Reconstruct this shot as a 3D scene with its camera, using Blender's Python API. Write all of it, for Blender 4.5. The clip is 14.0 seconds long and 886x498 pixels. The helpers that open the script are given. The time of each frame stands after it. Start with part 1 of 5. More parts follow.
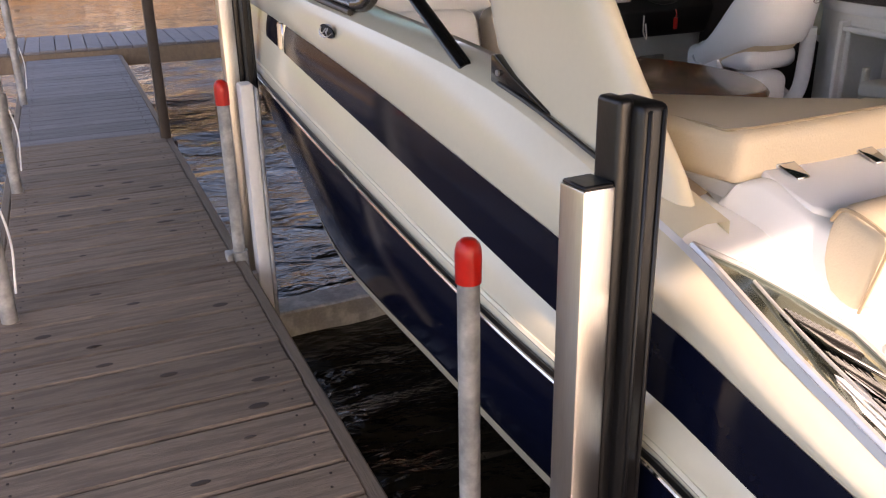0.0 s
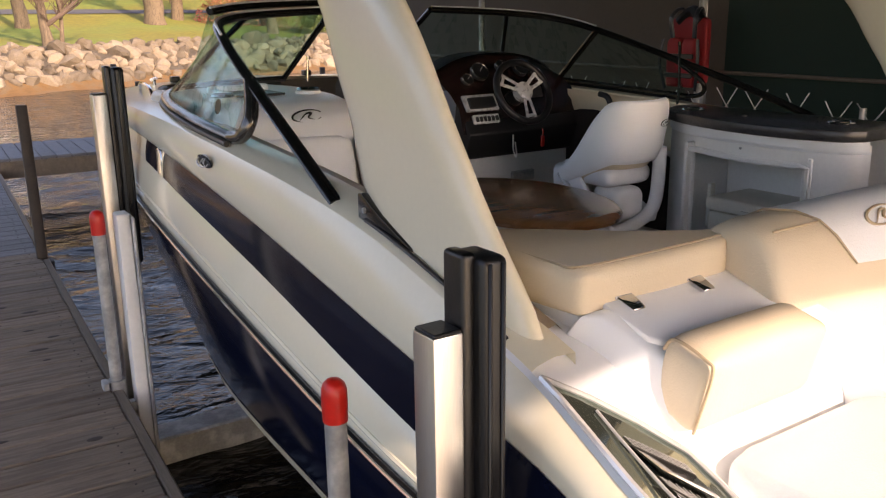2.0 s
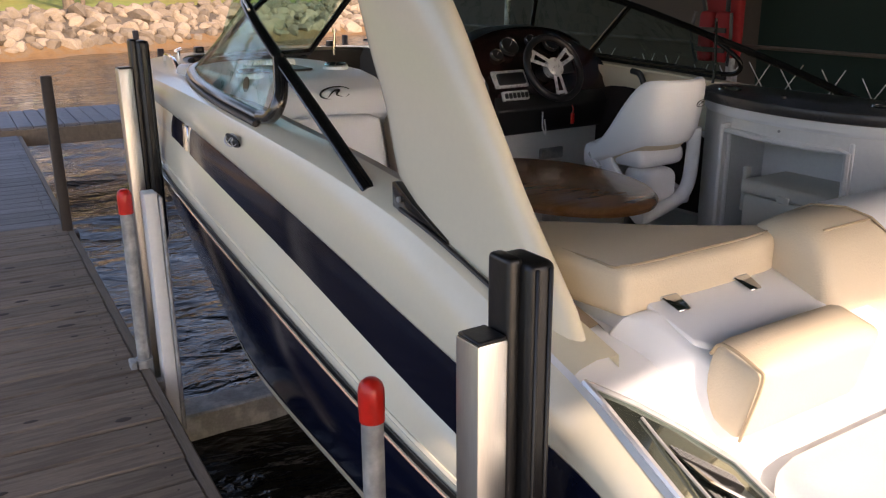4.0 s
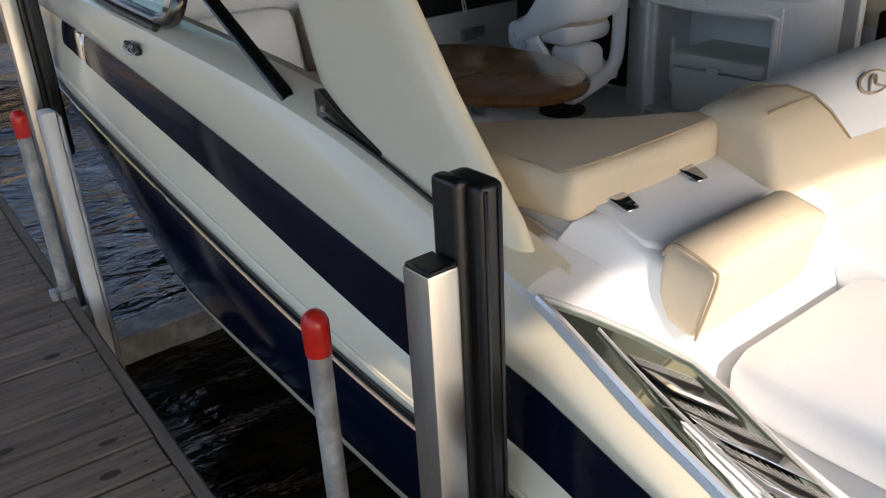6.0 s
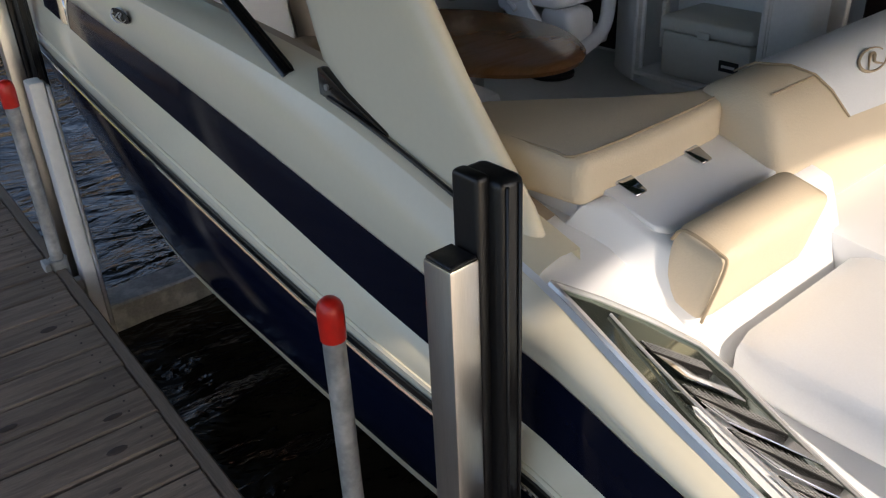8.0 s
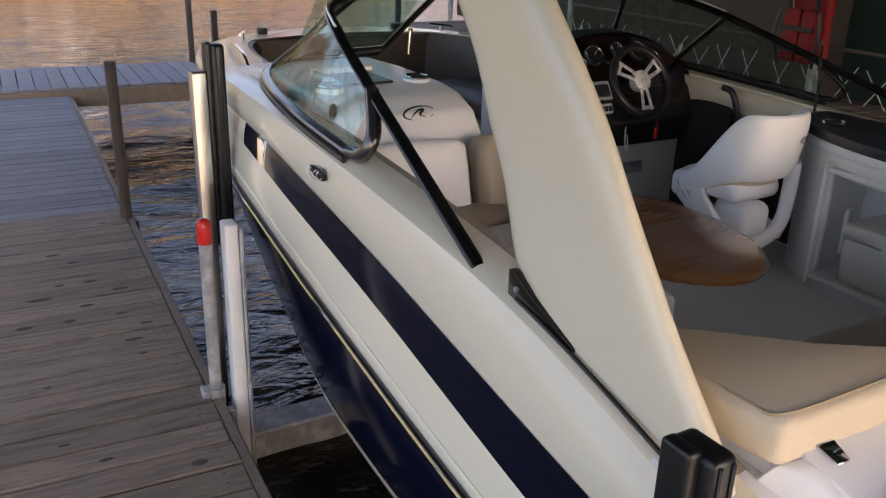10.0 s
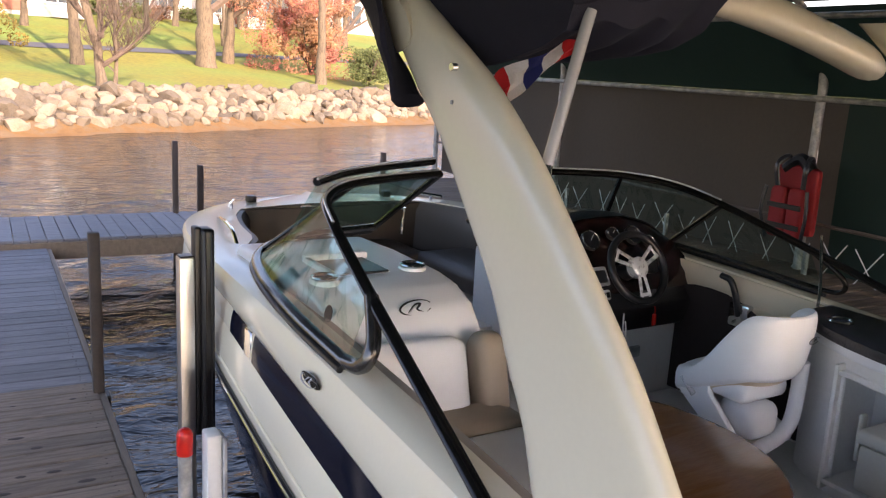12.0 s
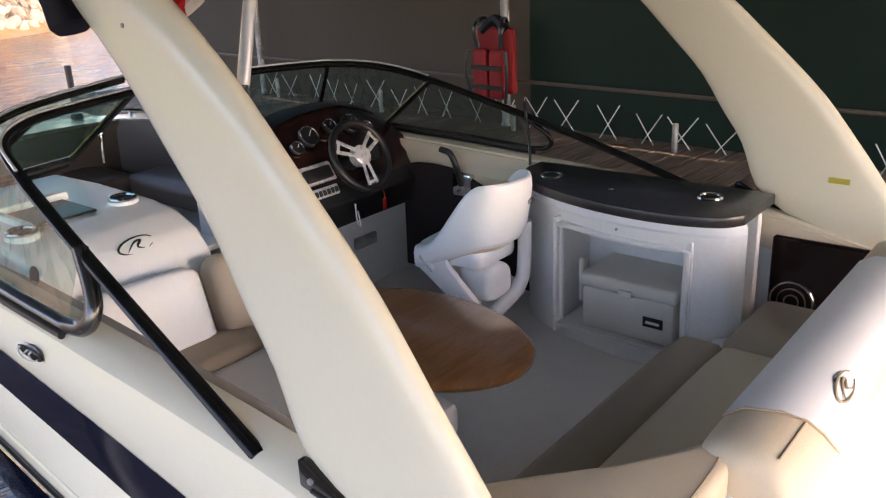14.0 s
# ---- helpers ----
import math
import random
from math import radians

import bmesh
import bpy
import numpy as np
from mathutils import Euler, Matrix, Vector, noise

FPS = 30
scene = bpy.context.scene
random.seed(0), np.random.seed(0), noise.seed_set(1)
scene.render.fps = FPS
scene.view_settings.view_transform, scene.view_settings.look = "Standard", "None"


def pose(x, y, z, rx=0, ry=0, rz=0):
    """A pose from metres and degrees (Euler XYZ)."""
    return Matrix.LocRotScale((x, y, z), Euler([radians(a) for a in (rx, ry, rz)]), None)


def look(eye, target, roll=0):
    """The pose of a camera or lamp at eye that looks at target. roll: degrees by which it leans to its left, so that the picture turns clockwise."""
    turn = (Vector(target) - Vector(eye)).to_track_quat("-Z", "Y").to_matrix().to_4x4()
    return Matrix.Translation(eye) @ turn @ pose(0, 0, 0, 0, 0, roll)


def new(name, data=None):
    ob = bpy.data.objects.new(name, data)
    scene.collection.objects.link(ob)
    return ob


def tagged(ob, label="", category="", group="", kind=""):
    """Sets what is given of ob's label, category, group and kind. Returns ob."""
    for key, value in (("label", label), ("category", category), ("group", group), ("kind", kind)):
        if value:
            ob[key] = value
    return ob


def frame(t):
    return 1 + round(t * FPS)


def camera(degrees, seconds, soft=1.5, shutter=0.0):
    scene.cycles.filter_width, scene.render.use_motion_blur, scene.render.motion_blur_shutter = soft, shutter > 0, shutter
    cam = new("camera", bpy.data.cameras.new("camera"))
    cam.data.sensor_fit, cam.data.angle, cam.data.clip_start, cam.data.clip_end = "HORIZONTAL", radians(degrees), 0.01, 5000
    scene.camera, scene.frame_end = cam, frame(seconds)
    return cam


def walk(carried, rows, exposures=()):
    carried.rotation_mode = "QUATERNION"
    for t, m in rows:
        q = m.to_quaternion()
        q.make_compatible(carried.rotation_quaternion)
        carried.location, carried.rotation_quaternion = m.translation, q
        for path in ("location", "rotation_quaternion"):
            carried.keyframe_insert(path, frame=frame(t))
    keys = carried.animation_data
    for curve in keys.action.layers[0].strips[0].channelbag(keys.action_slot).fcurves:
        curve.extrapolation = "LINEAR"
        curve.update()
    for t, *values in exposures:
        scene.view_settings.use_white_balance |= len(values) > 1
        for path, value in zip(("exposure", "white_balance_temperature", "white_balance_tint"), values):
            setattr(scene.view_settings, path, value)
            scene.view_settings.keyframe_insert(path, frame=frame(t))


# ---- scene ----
cam = camera(54.8, 14.0, soft=1.2)
PATH = [
    (0, (0.148, 0.143, 1.278), (0.805, 1.886, 0.549), -1.1),
    (0.5, (0.166, 0.087, 1.31), (0.861, 1.847, 0.663), -1.0),
    (1, (0.19, 0.064, 1.323), (0.917, 1.821, 0.702), -1.2),
    (1.5, (0.206, 0.089, 1.341), (0.998, 1.829, 0.755), -1.1),
    (2, (0.188, 0.054, 1.396), (1.094, 1.759, 0.874), -0.8),
    (2.5, (0.175, 0.045, 1.443), (1.132, 1.753, 1.035), -0.3),
    (3, (0.169, 0.057, 1.478), (1.087, 1.798, 1.123), -0.2),
    (3.5, (0.173, 0.102, 1.487), (1.043, 1.86, 1.098), 0.1),
    (4, (0.177, 0.134, 1.444), (1.036, 1.839, 0.847), -0.4),
    (4.2, (0.185, 0.158, 1.418), (1.043, 1.824, 0.719), -0.8),
    (6.5, (0.218, 0.261, 1.505), (1.177, 1.772, 0.612), -3.3),
    (7, (0.201, 0.269, 1.525), (1.168, 1.74, 0.576), -3.0),
    (7.2, (0.189, 0.28, 1.532), (1.15, 1.737, 0.557), -3.1),
    (9.5, (0.136, 0.403, 1.66), (1.059, 1.923, 0.744), 0.4),
    (10, (0.084, 0.464, 1.739), (0.868, 2.157, 1.018), 1.7),
    (10.5, (0.068, 0.52, 1.836), (0.82, 2.311, 1.358), 3.2),
    (11, (0.062, 0.611, 1.894), (0.869, 2.402, 1.519), 4.5),
    (11.5, (0.068, 0.701, 1.907), (0.904, 2.479, 1.535), 4.6),
    (12, (0.088, 0.709, 1.933), (0.952, 2.463, 1.513), 3.0),
    (12.5, (0.083, 0.72, 1.935), (1.067, 2.385, 1.423), -0.1),
    (13, (0.126, 0.746, 1.941), (1.279, 2.259, 1.321), -3.3),
    (13.5, (0.153, 0.767, 1.945), (1.419, 2.158, 1.266), -3.3),
    (14, (0.168, 0.775, 1.999), (1.484, 2.115, 1.314), -2.7),
]
walk(cam, [(t, look(eye, target, roll)) for t, eye, target, roll in PATH],
     exposures=[(0, 1.75, 8000, 31), (1.5, 1.5, 7700, 26), (3, 1.45, 7900, 29), (4, 1.45, 7400, 26), (6.5, 1.05, 6800, 16), (7.2, 0.95, 6800, 16),
                (9.5, 0.8, 7000, 21), (10, 1.7, 7500, 27), (10.5, 1.75, 7300, 28), (11, 1.9, 7100, 26), (12.0, 2.0, 7100, 27), (12.5, 2.1, 7200, 28), (13, 2.35, 7200, 29), (14, 2.45, 7200, 28)])

# ---- world, sun and exposure ----
SUN_EL, SUN_AZ = 31.0, 170.0      # degrees; azimuth of the sun seen from above, 180 is straight astern
world = bpy.data.worlds.new("sky")
scene.world = world
world.use_nodes = True
wn = world.node_tree
sky = wn.nodes.new("ShaderNodeTexSky")
sky.sky_type = 'NISHITA'
sky.sun_disc = False
sky.sun_elevation = radians(SUN_EL)
sky.sun_rotation = radians(SUN_AZ)
wn.links.new(sky.outputs[0], wn.nodes["Background"].inputs[0])
wn.nodes["Background"].inputs[1].default_value = 0.15
sun_data = bpy.data.lights.new("sun", 'SUN')
sun_data.energy = 2.3
sun_data.angle = radians(0.6)
sun_data.color = (1.0, 0.90, 0.76)
sun = new("sun", sun_data)
a_ = radians(SUN_AZ)
sun.matrix_world = look((40 * math.sin(a_), 40 * math.cos(a_), 40 * math.tan(radians(SUN_EL))), (0, 0, 0))


# ---- materials ----
def mat(name, col, rough=0.5, metal=0.0, var=0.12, scale=6.0, fine=60.0, bump=0.0, spec=0.5, coat=0.0, stretch=(1, 1, 1), rand=0.0, second=None, second_at=(0.45, 0.6)):
    """Principled surface: two scales of colour variation, optional second tone in patches, bump and per-object variation."""
    m = bpy.data.materials.new(name)
    m.use_nodes = True
    n, l = m.node_tree.nodes, m.node_tree.links
    b = n["Principled BSDF"]
    b.inputs["Metallic"].default_value = metal
    b.inputs["Specular IOR Level"].default_value = spec
    b.inputs["Coat Weight"].default_value = coat
    b.inputs["Coat Roughness"].default_value = 0.06
    tc = n.new("ShaderNodeTexCoord")
    mp = n.new("ShaderNodeMapping")
    mp.inputs["Scale"].default_value = stretch
    l.new(tc.outputs["Object"], mp.inputs["Vector"])
    info = n.new("ShaderNodeObjectInfo")
    shift = n.new("ShaderNodeVectorMath")
    shift.operation = 'ADD'
    mul = n.new("ShaderNodeMath")
    mul.operation = 'MULTIPLY'
    mul.inputs[1].default_value = 37.0 if rand else 0.0
    l.new(info.outputs["Random"], mul.inputs[0])
    l.new(mp.outputs[0], shift.inputs[0])
    l.new(mul.outputs[0], shift.inputs[1])
    big = n.new("ShaderNodeTexNoise")
    big.inputs["Scale"].default_value = scale
    big.inputs["Detail"].default_value = 4
    small = n.new("ShaderNodeTexNoise")
    small.inputs["Scale"].default_value = fine
    small.inputs["Detail"].default_value = 5
    l.new(shift.outputs[0], big.inputs["Vector"])
    l.new(shift.outputs[0], small.inputs["Vector"])
    base = n.new("ShaderNodeRGB")
    base.outputs[0].default_value = (*col, 1)
    out = base.outputs[0]
    if second:
        ramp = n.new("ShaderNodeMapRange")
        ramp.inputs["From Min"].default_value, ramp.inputs["From Max"].default_value = second_at
        l.new(big.outputs["Fac"], ramp.inputs["Value"])
        mix = n.new("ShaderNodeMix")
        mix.data_type = 'RGBA'
        l.new(ramp.outputs[0], mix.inputs["Factor"])
        l.new(out, mix.inputs["A"])
        mix.inputs["B"].default_value = (*second, 1)
        out = mix.outputs["Result"]
    add = n.new("ShaderNodeMath")
    add.operation = 'ADD'
    l.new(big.outputs["Fac"], add.inputs[0])
    l.new(small.outputs["Fac"], add.inputs[1])
    rng = n.new("ShaderNodeMapRange")
    rng.inputs["From Min"].default_value, rng.inputs["From Max"].default_value = 0.6, 1.4
    rng.inputs["To Min"].default_value, rng.inputs["To Max"].default_value = 1 - var, 1 + var
    l.new(add.outputs[0], rng.inputs["Value"])
    val = rng.outputs[0]
    if rand:
        r2 = n.new("ShaderNodeMapRange")
        r2.inputs["To Min"].default_value, r2.inputs["To Max"].default_value = 1 - rand, 1 + rand
        l.new(info.outputs["Random"], r2.inputs["Value"])
        mm = n.new("ShaderNodeMath")
        mm.operation = 'MULTIPLY'
        l.new(val, mm.inputs[0])
        l.new(r2.outputs[0], mm.inputs[1])
        val = mm.outputs[0]
    sc = n.new("ShaderNodeVectorMath")
    sc.operation = 'SCALE'
    l.new(out, sc.inputs[0])
    l.new(val, sc.inputs["Scale"])
    l.new(sc.outputs[0], b.inputs["Base Color"])
    rr = n.new("ShaderNodeMapRange")
    rr.inputs["To Min"].default_value, rr.inputs["To Max"].default_value = max(0.02, rough * 0.85), min(1, rough * 1.15)
    l.new(small.outputs["Fac"], rr.inputs["Value"])
    l.new(rr.outputs[0], b.inputs["Roughness"])
    if bump:
        bp = n.new("ShaderNodeBump")
        bp.inputs["Strength"].default_value = min(1, bump)
        bp.inputs["Distance"].default_value = 0.004
        l.new(small.outputs["Fac"], bp.inputs["Height"])
        l.new(bp.outputs[0], b.inputs["Normal"])
    return m


def glass_mat(name, tint, gloss=0.04):
    m = bpy.data.materials.new(name)
    m.use_nodes = True
    n, l = m.node_tree.nodes, m.node_tree.links
    n.remove(n["Principled BSDF"])
    tr = n.new("ShaderNodeBsdfTransparent")
    tr.inputs[0].default_value = (*tint, 1)
    gl = n.new("ShaderNodeBsdfGlossy")
    gl.inputs["Roughness"].default_value = gloss
    fr = n.new("ShaderNodeFresnel")
    fr.inputs["IOR"].default_value = 1.30
    mx = n.new("ShaderNodeMixShader")
    less = n.new("ShaderNodeMath")
    less.operation = 'MULTIPLY'
    less.inputs[1].default_value = 0.20
    l.new(fr.outputs[0], less.inputs[0])
    l.new(less.outputs[0], mx.inputs[0])
    l.new(tr.outputs[0], mx.inputs[1])
    l.new(gl.outputs[0], mx.inputs[2])
    l.new(mx.outputs[0], n["Material Output"].inputs[0])
    return m


def water_mat():
    m = bpy.data.materials.new("lake_water")
    m.use_nodes = True
    n, l = m.node_tree.nodes, m.node_tree.links
    b = n["Principled BSDF"]
    b.inputs["Base Color"].default_value = (0.020, 0.016, 0.010, 1)
    b.inputs["Roughness"].default_value = 0.06
    b.inputs["IOR"].default_value = 1.33
    tc = n.new("ShaderNodeTexCoord")
    mp = n.new("ShaderNodeMapping")
    mp.inputs["Scale"].default_value = (0.75, 1.5, 1)
    mp.inputs["Rotation"].default_value = (0, 0, radians(14))
    l.new(tc.outputs["Object"], mp.inputs["Vector"])
    hs = None
    for s, amp in ((1.3, 1.0), (3.6, 0.45), (11.0, 0.14)):
        t = n.new("ShaderNodeTexNoise")
        t.inputs["Scale"].default_value = s
        t.inputs["Detail"].default_value = 3
        t.inputs["Distortion"].default_value = 0.6
        l.new(mp.outputs[0], t.inputs["Vector"])
        k = n.new("ShaderNodeMath")
        k.operation = 'MULTIPLY'
        k.inputs[1].default_value = amp
        l.new(t.outputs["Fac"], k.inputs[0])
        if hs is None:
            hs = k.outputs[0]
        else:
            ad = n.new("ShaderNodeMath")
            ad.operation = 'ADD'
            l.new(hs, ad.inputs[0])
            l.new(k.outputs[0], ad.inputs[1])
            hs = ad.outputs[0]
    bp = n.new("ShaderNodeBump")
    bp.inputs["Strength"].default_value = 1.0
    bp.inputs["Distance"].default_value = 0.07
    l.new(hs, bp.inputs["Height"])
    l.new(bp.outputs[0], b.inputs["Normal"])
    return m


M_CREAM = mat("cream_gelcoat", (0.84, 0.775, 0.60), 0.22, var=0.02, scale=1.5, coat=0.3)
M_WHITE = mat("white_gelcoat", (0.86, 0.875, 0.89), 0.34, var=0.012, scale=1.2, fine=7)
M_LINER = mat("cockpit_liner_gelcoat", (0.80, 0.79, 0.765), 0.38, var=0.05, scale=3)
M_NAVY = mat("navy_gelcoat", (0.004, 0.006, 0.018), 0.13, var=0.15, scale=3, coat=0.0, spec=0.17)
M_BOTTOM = mat("dark_bottom_paint", (0.010, 0.012, 0.026), 0.45, var=0.3, scale=5)
M_TAN = mat("tan_boot_stripe", (0.62, 0.53, 0.38), 0.35, var=0.1)
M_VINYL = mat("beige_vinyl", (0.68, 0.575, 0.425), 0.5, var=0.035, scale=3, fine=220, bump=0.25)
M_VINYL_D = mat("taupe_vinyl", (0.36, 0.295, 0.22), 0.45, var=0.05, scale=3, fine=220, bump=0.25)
M_VINYL_W = mat("white_vinyl", (0.86, 0.875, 0.89), 0.40, var=0.03, scale=3, fine=220, bump=0.2)
M_VINYL_B = mat("dark_brown_vinyl", (0.085, 0.064, 0.047), 0.5, var=0.08, scale=3, fine=220, bump=0.25)
M_STITCH = mat("tan_piping", (0.42, 0.33, 0.22), 0.5, var=0.1)
M_BLACK = mat("black_rubber", (0.008, 0.008, 0.009), 0.36, var=0.3, scale=8, bump=0.2)
M_FRAME = mat("dark_bronze_frame", (0.022, 0.021, 0.020), 0.16, metal=0.6, var=0.2)
M_CHROME = mat("polished_steel", (0.62, 0.62, 0.63), 0.08, metal=1, var=0.05)
M_ALU = mat("aluminium", (0.62, 0.60, 0.57), 0.33, metal=1, var=0.10, scale=5, fine=90, stretch=(6, 6, 0.3))
M_GALV = mat("galvanised_pipe", (0.33, 0.335, 0.33), 0.52, metal=0.35, var=0.22, scale=14, fine=80, second=(0.44, 0.44, 0.43))
M_PVC = mat("white_pvc", (0.74, 0.74, 0.72), 0.42, var=0.06, scale=4)
M_RED = mat("red_rubber", (0.62, 0.020, 0.012), 0.30, var=0.12)
M_POST = mat("brown_steel_post", (0.045, 0.033, 0.027), 0.6, var=0.3, scale=8, bump=0.3)
M_COUNTER = mat("dark_grey_counter", (0.030, 0.030, 0.034), 0.28, var=0.3, fine=300)
M_DASH = mat("burgundy_dash", (0.017, 0.007, 0.006), 0.22, var=0.3, scale=10)
M_DASHBLACK = mat("black_dash", (0.012, 0.012, 0.013), 0.35, var=0.2)
M_SILVER = mat("silver_trim", (0.55, 0.56, 0.57), 0.28, metal=0.25, var=0.05)
M_STEEL = mat("bright_stainless", (0.76, 0.76, 0.75), 0.20, metal=0.45, var=0.05)
M_WOODTAB = mat("table_wood", (0.235, 0.122, 0.055), 0.20, var=0.20, scale=3, fine=30, stretch=(1, 6, 1), coat=0.15, second=(0.19, 0.085, 0.03))
M_PLANK = mat("weathered_plank", (0.245, 0.182, 0.130), 0.78, var=0.34, scale=5, fine=34, bump=0.8, stretch=(0.8, 9, 1), rand=0.16, second=(0.145, 0.105, 0.075))
M_PLANK_G = mat("grey_plank", (0.21, 0.205, 0.21), 0.8, var=0.2, scale=5, fine=40, bump=0.8, stretch=(0.8, 9, 1), rand=0.12, second=(0.155, 0.15, 0.155))
M_FASCIA = mat("wooden_fascia", (0.20, 0.15, 0.105), 0.8, var=0.25, scale=4, fine=30, bump=0.6, stretch=(9, 0.6, 6))
M_KNOT = mat("dark_knot", (0.055, 0.038, 0.028), 0.8, var=0.3)
M_GREEN = mat("green_canopy_vinyl", (0.013, 0.034, 0.024), 0.6, var=0.18, scale=1.2, fine=25, bump=0.3)
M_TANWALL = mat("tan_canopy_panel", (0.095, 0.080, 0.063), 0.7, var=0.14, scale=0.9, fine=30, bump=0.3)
M_NAVYCLOTH = mat("navy_canvas", (0.008, 0.009, 0.022), 0.8, var=0.25, scale=6, fine=260, bump=0.5)
M_CLOTH_R = mat("red_cloth", (0.60, 0.018, 0.020), 0.75, var=0.12, fine=200, bump=0.4)
M_CLOTH_W = mat("white_cloth", (0.72, 0.71, 0.70), 0.8, var=0.08, fine=200, bump=0.4)
M_CLOTH_B = mat("blue_cloth", (0.020, 0.030, 0.160), 0.8, var=0.12, fine=200, bump=0.4)
M_COOLER = mat("ivory_plastic", (0.66, 0.62, 0.54), 0.5, var=0.05)
M_MESH = mat("dark_steel_mesh", (0.02, 0.02, 0.02), 0.45, metal=0.5, var=0.4, fine=400)
M_MIRROR = mat("polished_vent_panel", (0.27, 0.31, 0.27), 0.09, metal=0.9, var=0.06)
M_BAR = mat("grey_frame_bar", (0.13, 0.125, 0.12), 0.20, metal=0.8, var=0.15)
M_JACKET = mat("dark_red_nylon", (0.30, 0.012, 0.014), 0.7, var=0.2, fine=160, bump=0.4)
M_SEAM = mat("tan_batten", (0.12, 0.095, 0.075), 0.7, var=0.2)
M_CARPET = mat("dark_carpet", (0.022, 0.014, 0.013), 0.95, var=0.3, fine=300, bump=0.6)
M_GLASS = glass_mat("tinted_glass", (0.60, 0.76, 0.72))
M_CLEAR = glass_mat("clear_glass", (0.80, 0.88, 0.86))
M_LABEL = mat("yellow_label", (0.55, 0.46, 0.06), 0.5)
M_WATER = water_mat()
M_GRASS = mat("autumn_lawn", (0.27, 0.225, 0.032), 0.9, var=0.38, scale=0.22, fine=5, bump=0.8, second=(0.155, 0.205, 0.032), second_at=(0.35, 0.65))
M_ROCK = mat("riprap_stone", (0.255, 0.19, 0.122), 0.9, var=0.4, scale=2, fine=14, bump=1.0, rand=0.42, second=(0.215, 0.165, 0.115))
M_MUD = mat("leafy_waterline", (0.21, 0.108, 0.036), 0.9, var=0.4, scale=3, fine=30, bump=1.0, second=(0.16, 0.10, 0.05))
M_BANK = mat("earth_painted_shade", (0.10, 0.078, 0.055), 0.95, var=0.4, scale=3, fine=20, bump=1.0)
M_BARK = mat("bark", (0.22, 0.155, 0.095), 0.95, var=0.5, scale=5, fine=26, bump=1.0, stretch=(3, 3, 0.5), second=(0.12, 0.085, 0.055))
M_TWIG = mat("bare_twigs", (0.15, 0.100, 0.070), 0.95, var=0.4, scale=2, fine=12)
M_LEAF_O = mat("orange_leaves", (0.48, 0.25, 0.12), 0.8, var=0.35, scale=0.6, fine=5, second=(0.44, 0.13, 0.085))
M_LEAF_G = mat("green_leaves", (0.10, 0.115, 0.030), 0.8, var=0.35, scale=1.2, fine=6)
M_LEAF_Y = mat("yellow_green_leaves", (0.25, 0.17, 0.035), 0.8, var=0.35, scale=1.2, fine=6)
M_LEAF_B = mat("russet_leaves", (0.22, 0.10, 0.045), 0.8, var=0.35, scale=1.2, fine=6)
M_HOUSE = mat("white_siding", (0.52, 0.46, 0.40), 0.8, var=0.22, scale=0.7, fine=6)
M_ROOF = mat("grey_shingles", (0.16, 0.14, 0.13), 0.9, var=0.2)
M_WINDOW = mat("dark_window_glass", (0.05, 0.06, 0.07), 0.06, var=0.2)
M_BRICKH = mat("reddish_door", (0.35, 0.13, 0.08), 0.7, var=0.15)
M_PATH = mat("asphalt_path", (0.10, 0.095, 0.10), 0.9, var=0.15)
M_WOODS = mat("far_bare_woods", (0.22, 0.16, 0.135), 0.95, var=0.35, scale=0.5, fine=3)

# ---- builders ----
BOAT = pose(2.30, 2.45, 0, 0, 0, 6)
DOCK = pose(0.555, 2.08, 0.005, 0, 0, 2.6)
WATER_Z = -0.56
ORIG = {}


def thing(name, label, category, at=(0, 0, 0), m=None, group="", kind=""):
    """An Empty at the thing's base; its parts are built in the coordinates of m."""
    e = new(name)
    e.empty_display_size = 0.1
    e.matrix_world = (m or Matrix()) @ Matrix.Translation(at)
    ORIG[e.name] = Vector(at)
    return tagged(e, label, category, group, kind)


def finish(bm, name, material, smooth=True):
    me = bpy.data.meshes.new(name)
    bmesh.ops.recalc_face_normals(bm, faces=bm.faces[:])
    bm.to_mesh(me)
    bm.free()
    me.materials.append(material)
    if smooth and len(me.polygons):
        me.polygons.foreach_set("use_smooth", [True] * len(me.polygons))
        me.set_sharp_from_angle(angle=radians(38))
    return me


def part(name, bm, material, parent, label="", smooth=True):
    o = ORIG[parent.name]
    bmesh.ops.translate(bm, verts=bm.verts[:], vec=-o)
    ob = new(name, finish(bm, name, material, smooth))
    ob.parent = parent
    ORIG[ob.name] = o
    return tagged(ob, label)


def solid(name, bm, material, label, category="", kind="structure", m=None, smooth=True):
    ob = new(name, finish(bm, name, material, smooth))
    ob.matrix_world = m or Matrix()
    ORIG[ob.name] = Vector()
    return tagged(ob, label, category, "", kind)


def rbox(x0, x1, y0, y1, z0, z1, r=0.01, seg=2):
    bm = bmesh.new()
    bmesh.ops.create_cube(bm, size=1)
    bmesh.ops.scale(bm, vec=(x1 - x0, y1 - y0, z1 - z0), verts=bm.verts[:])
    bmesh.ops.translate(bm, vec=((x0 + x1) / 2, (y0 + y1) / 2, (z0 + z1) / 2), verts=bm.verts[:])
    if r:
        bmesh.ops.bevel(bm, geom=bm.edges[:], offset=r, segments=seg, profile=0.5, affect='EDGES')
    return bm


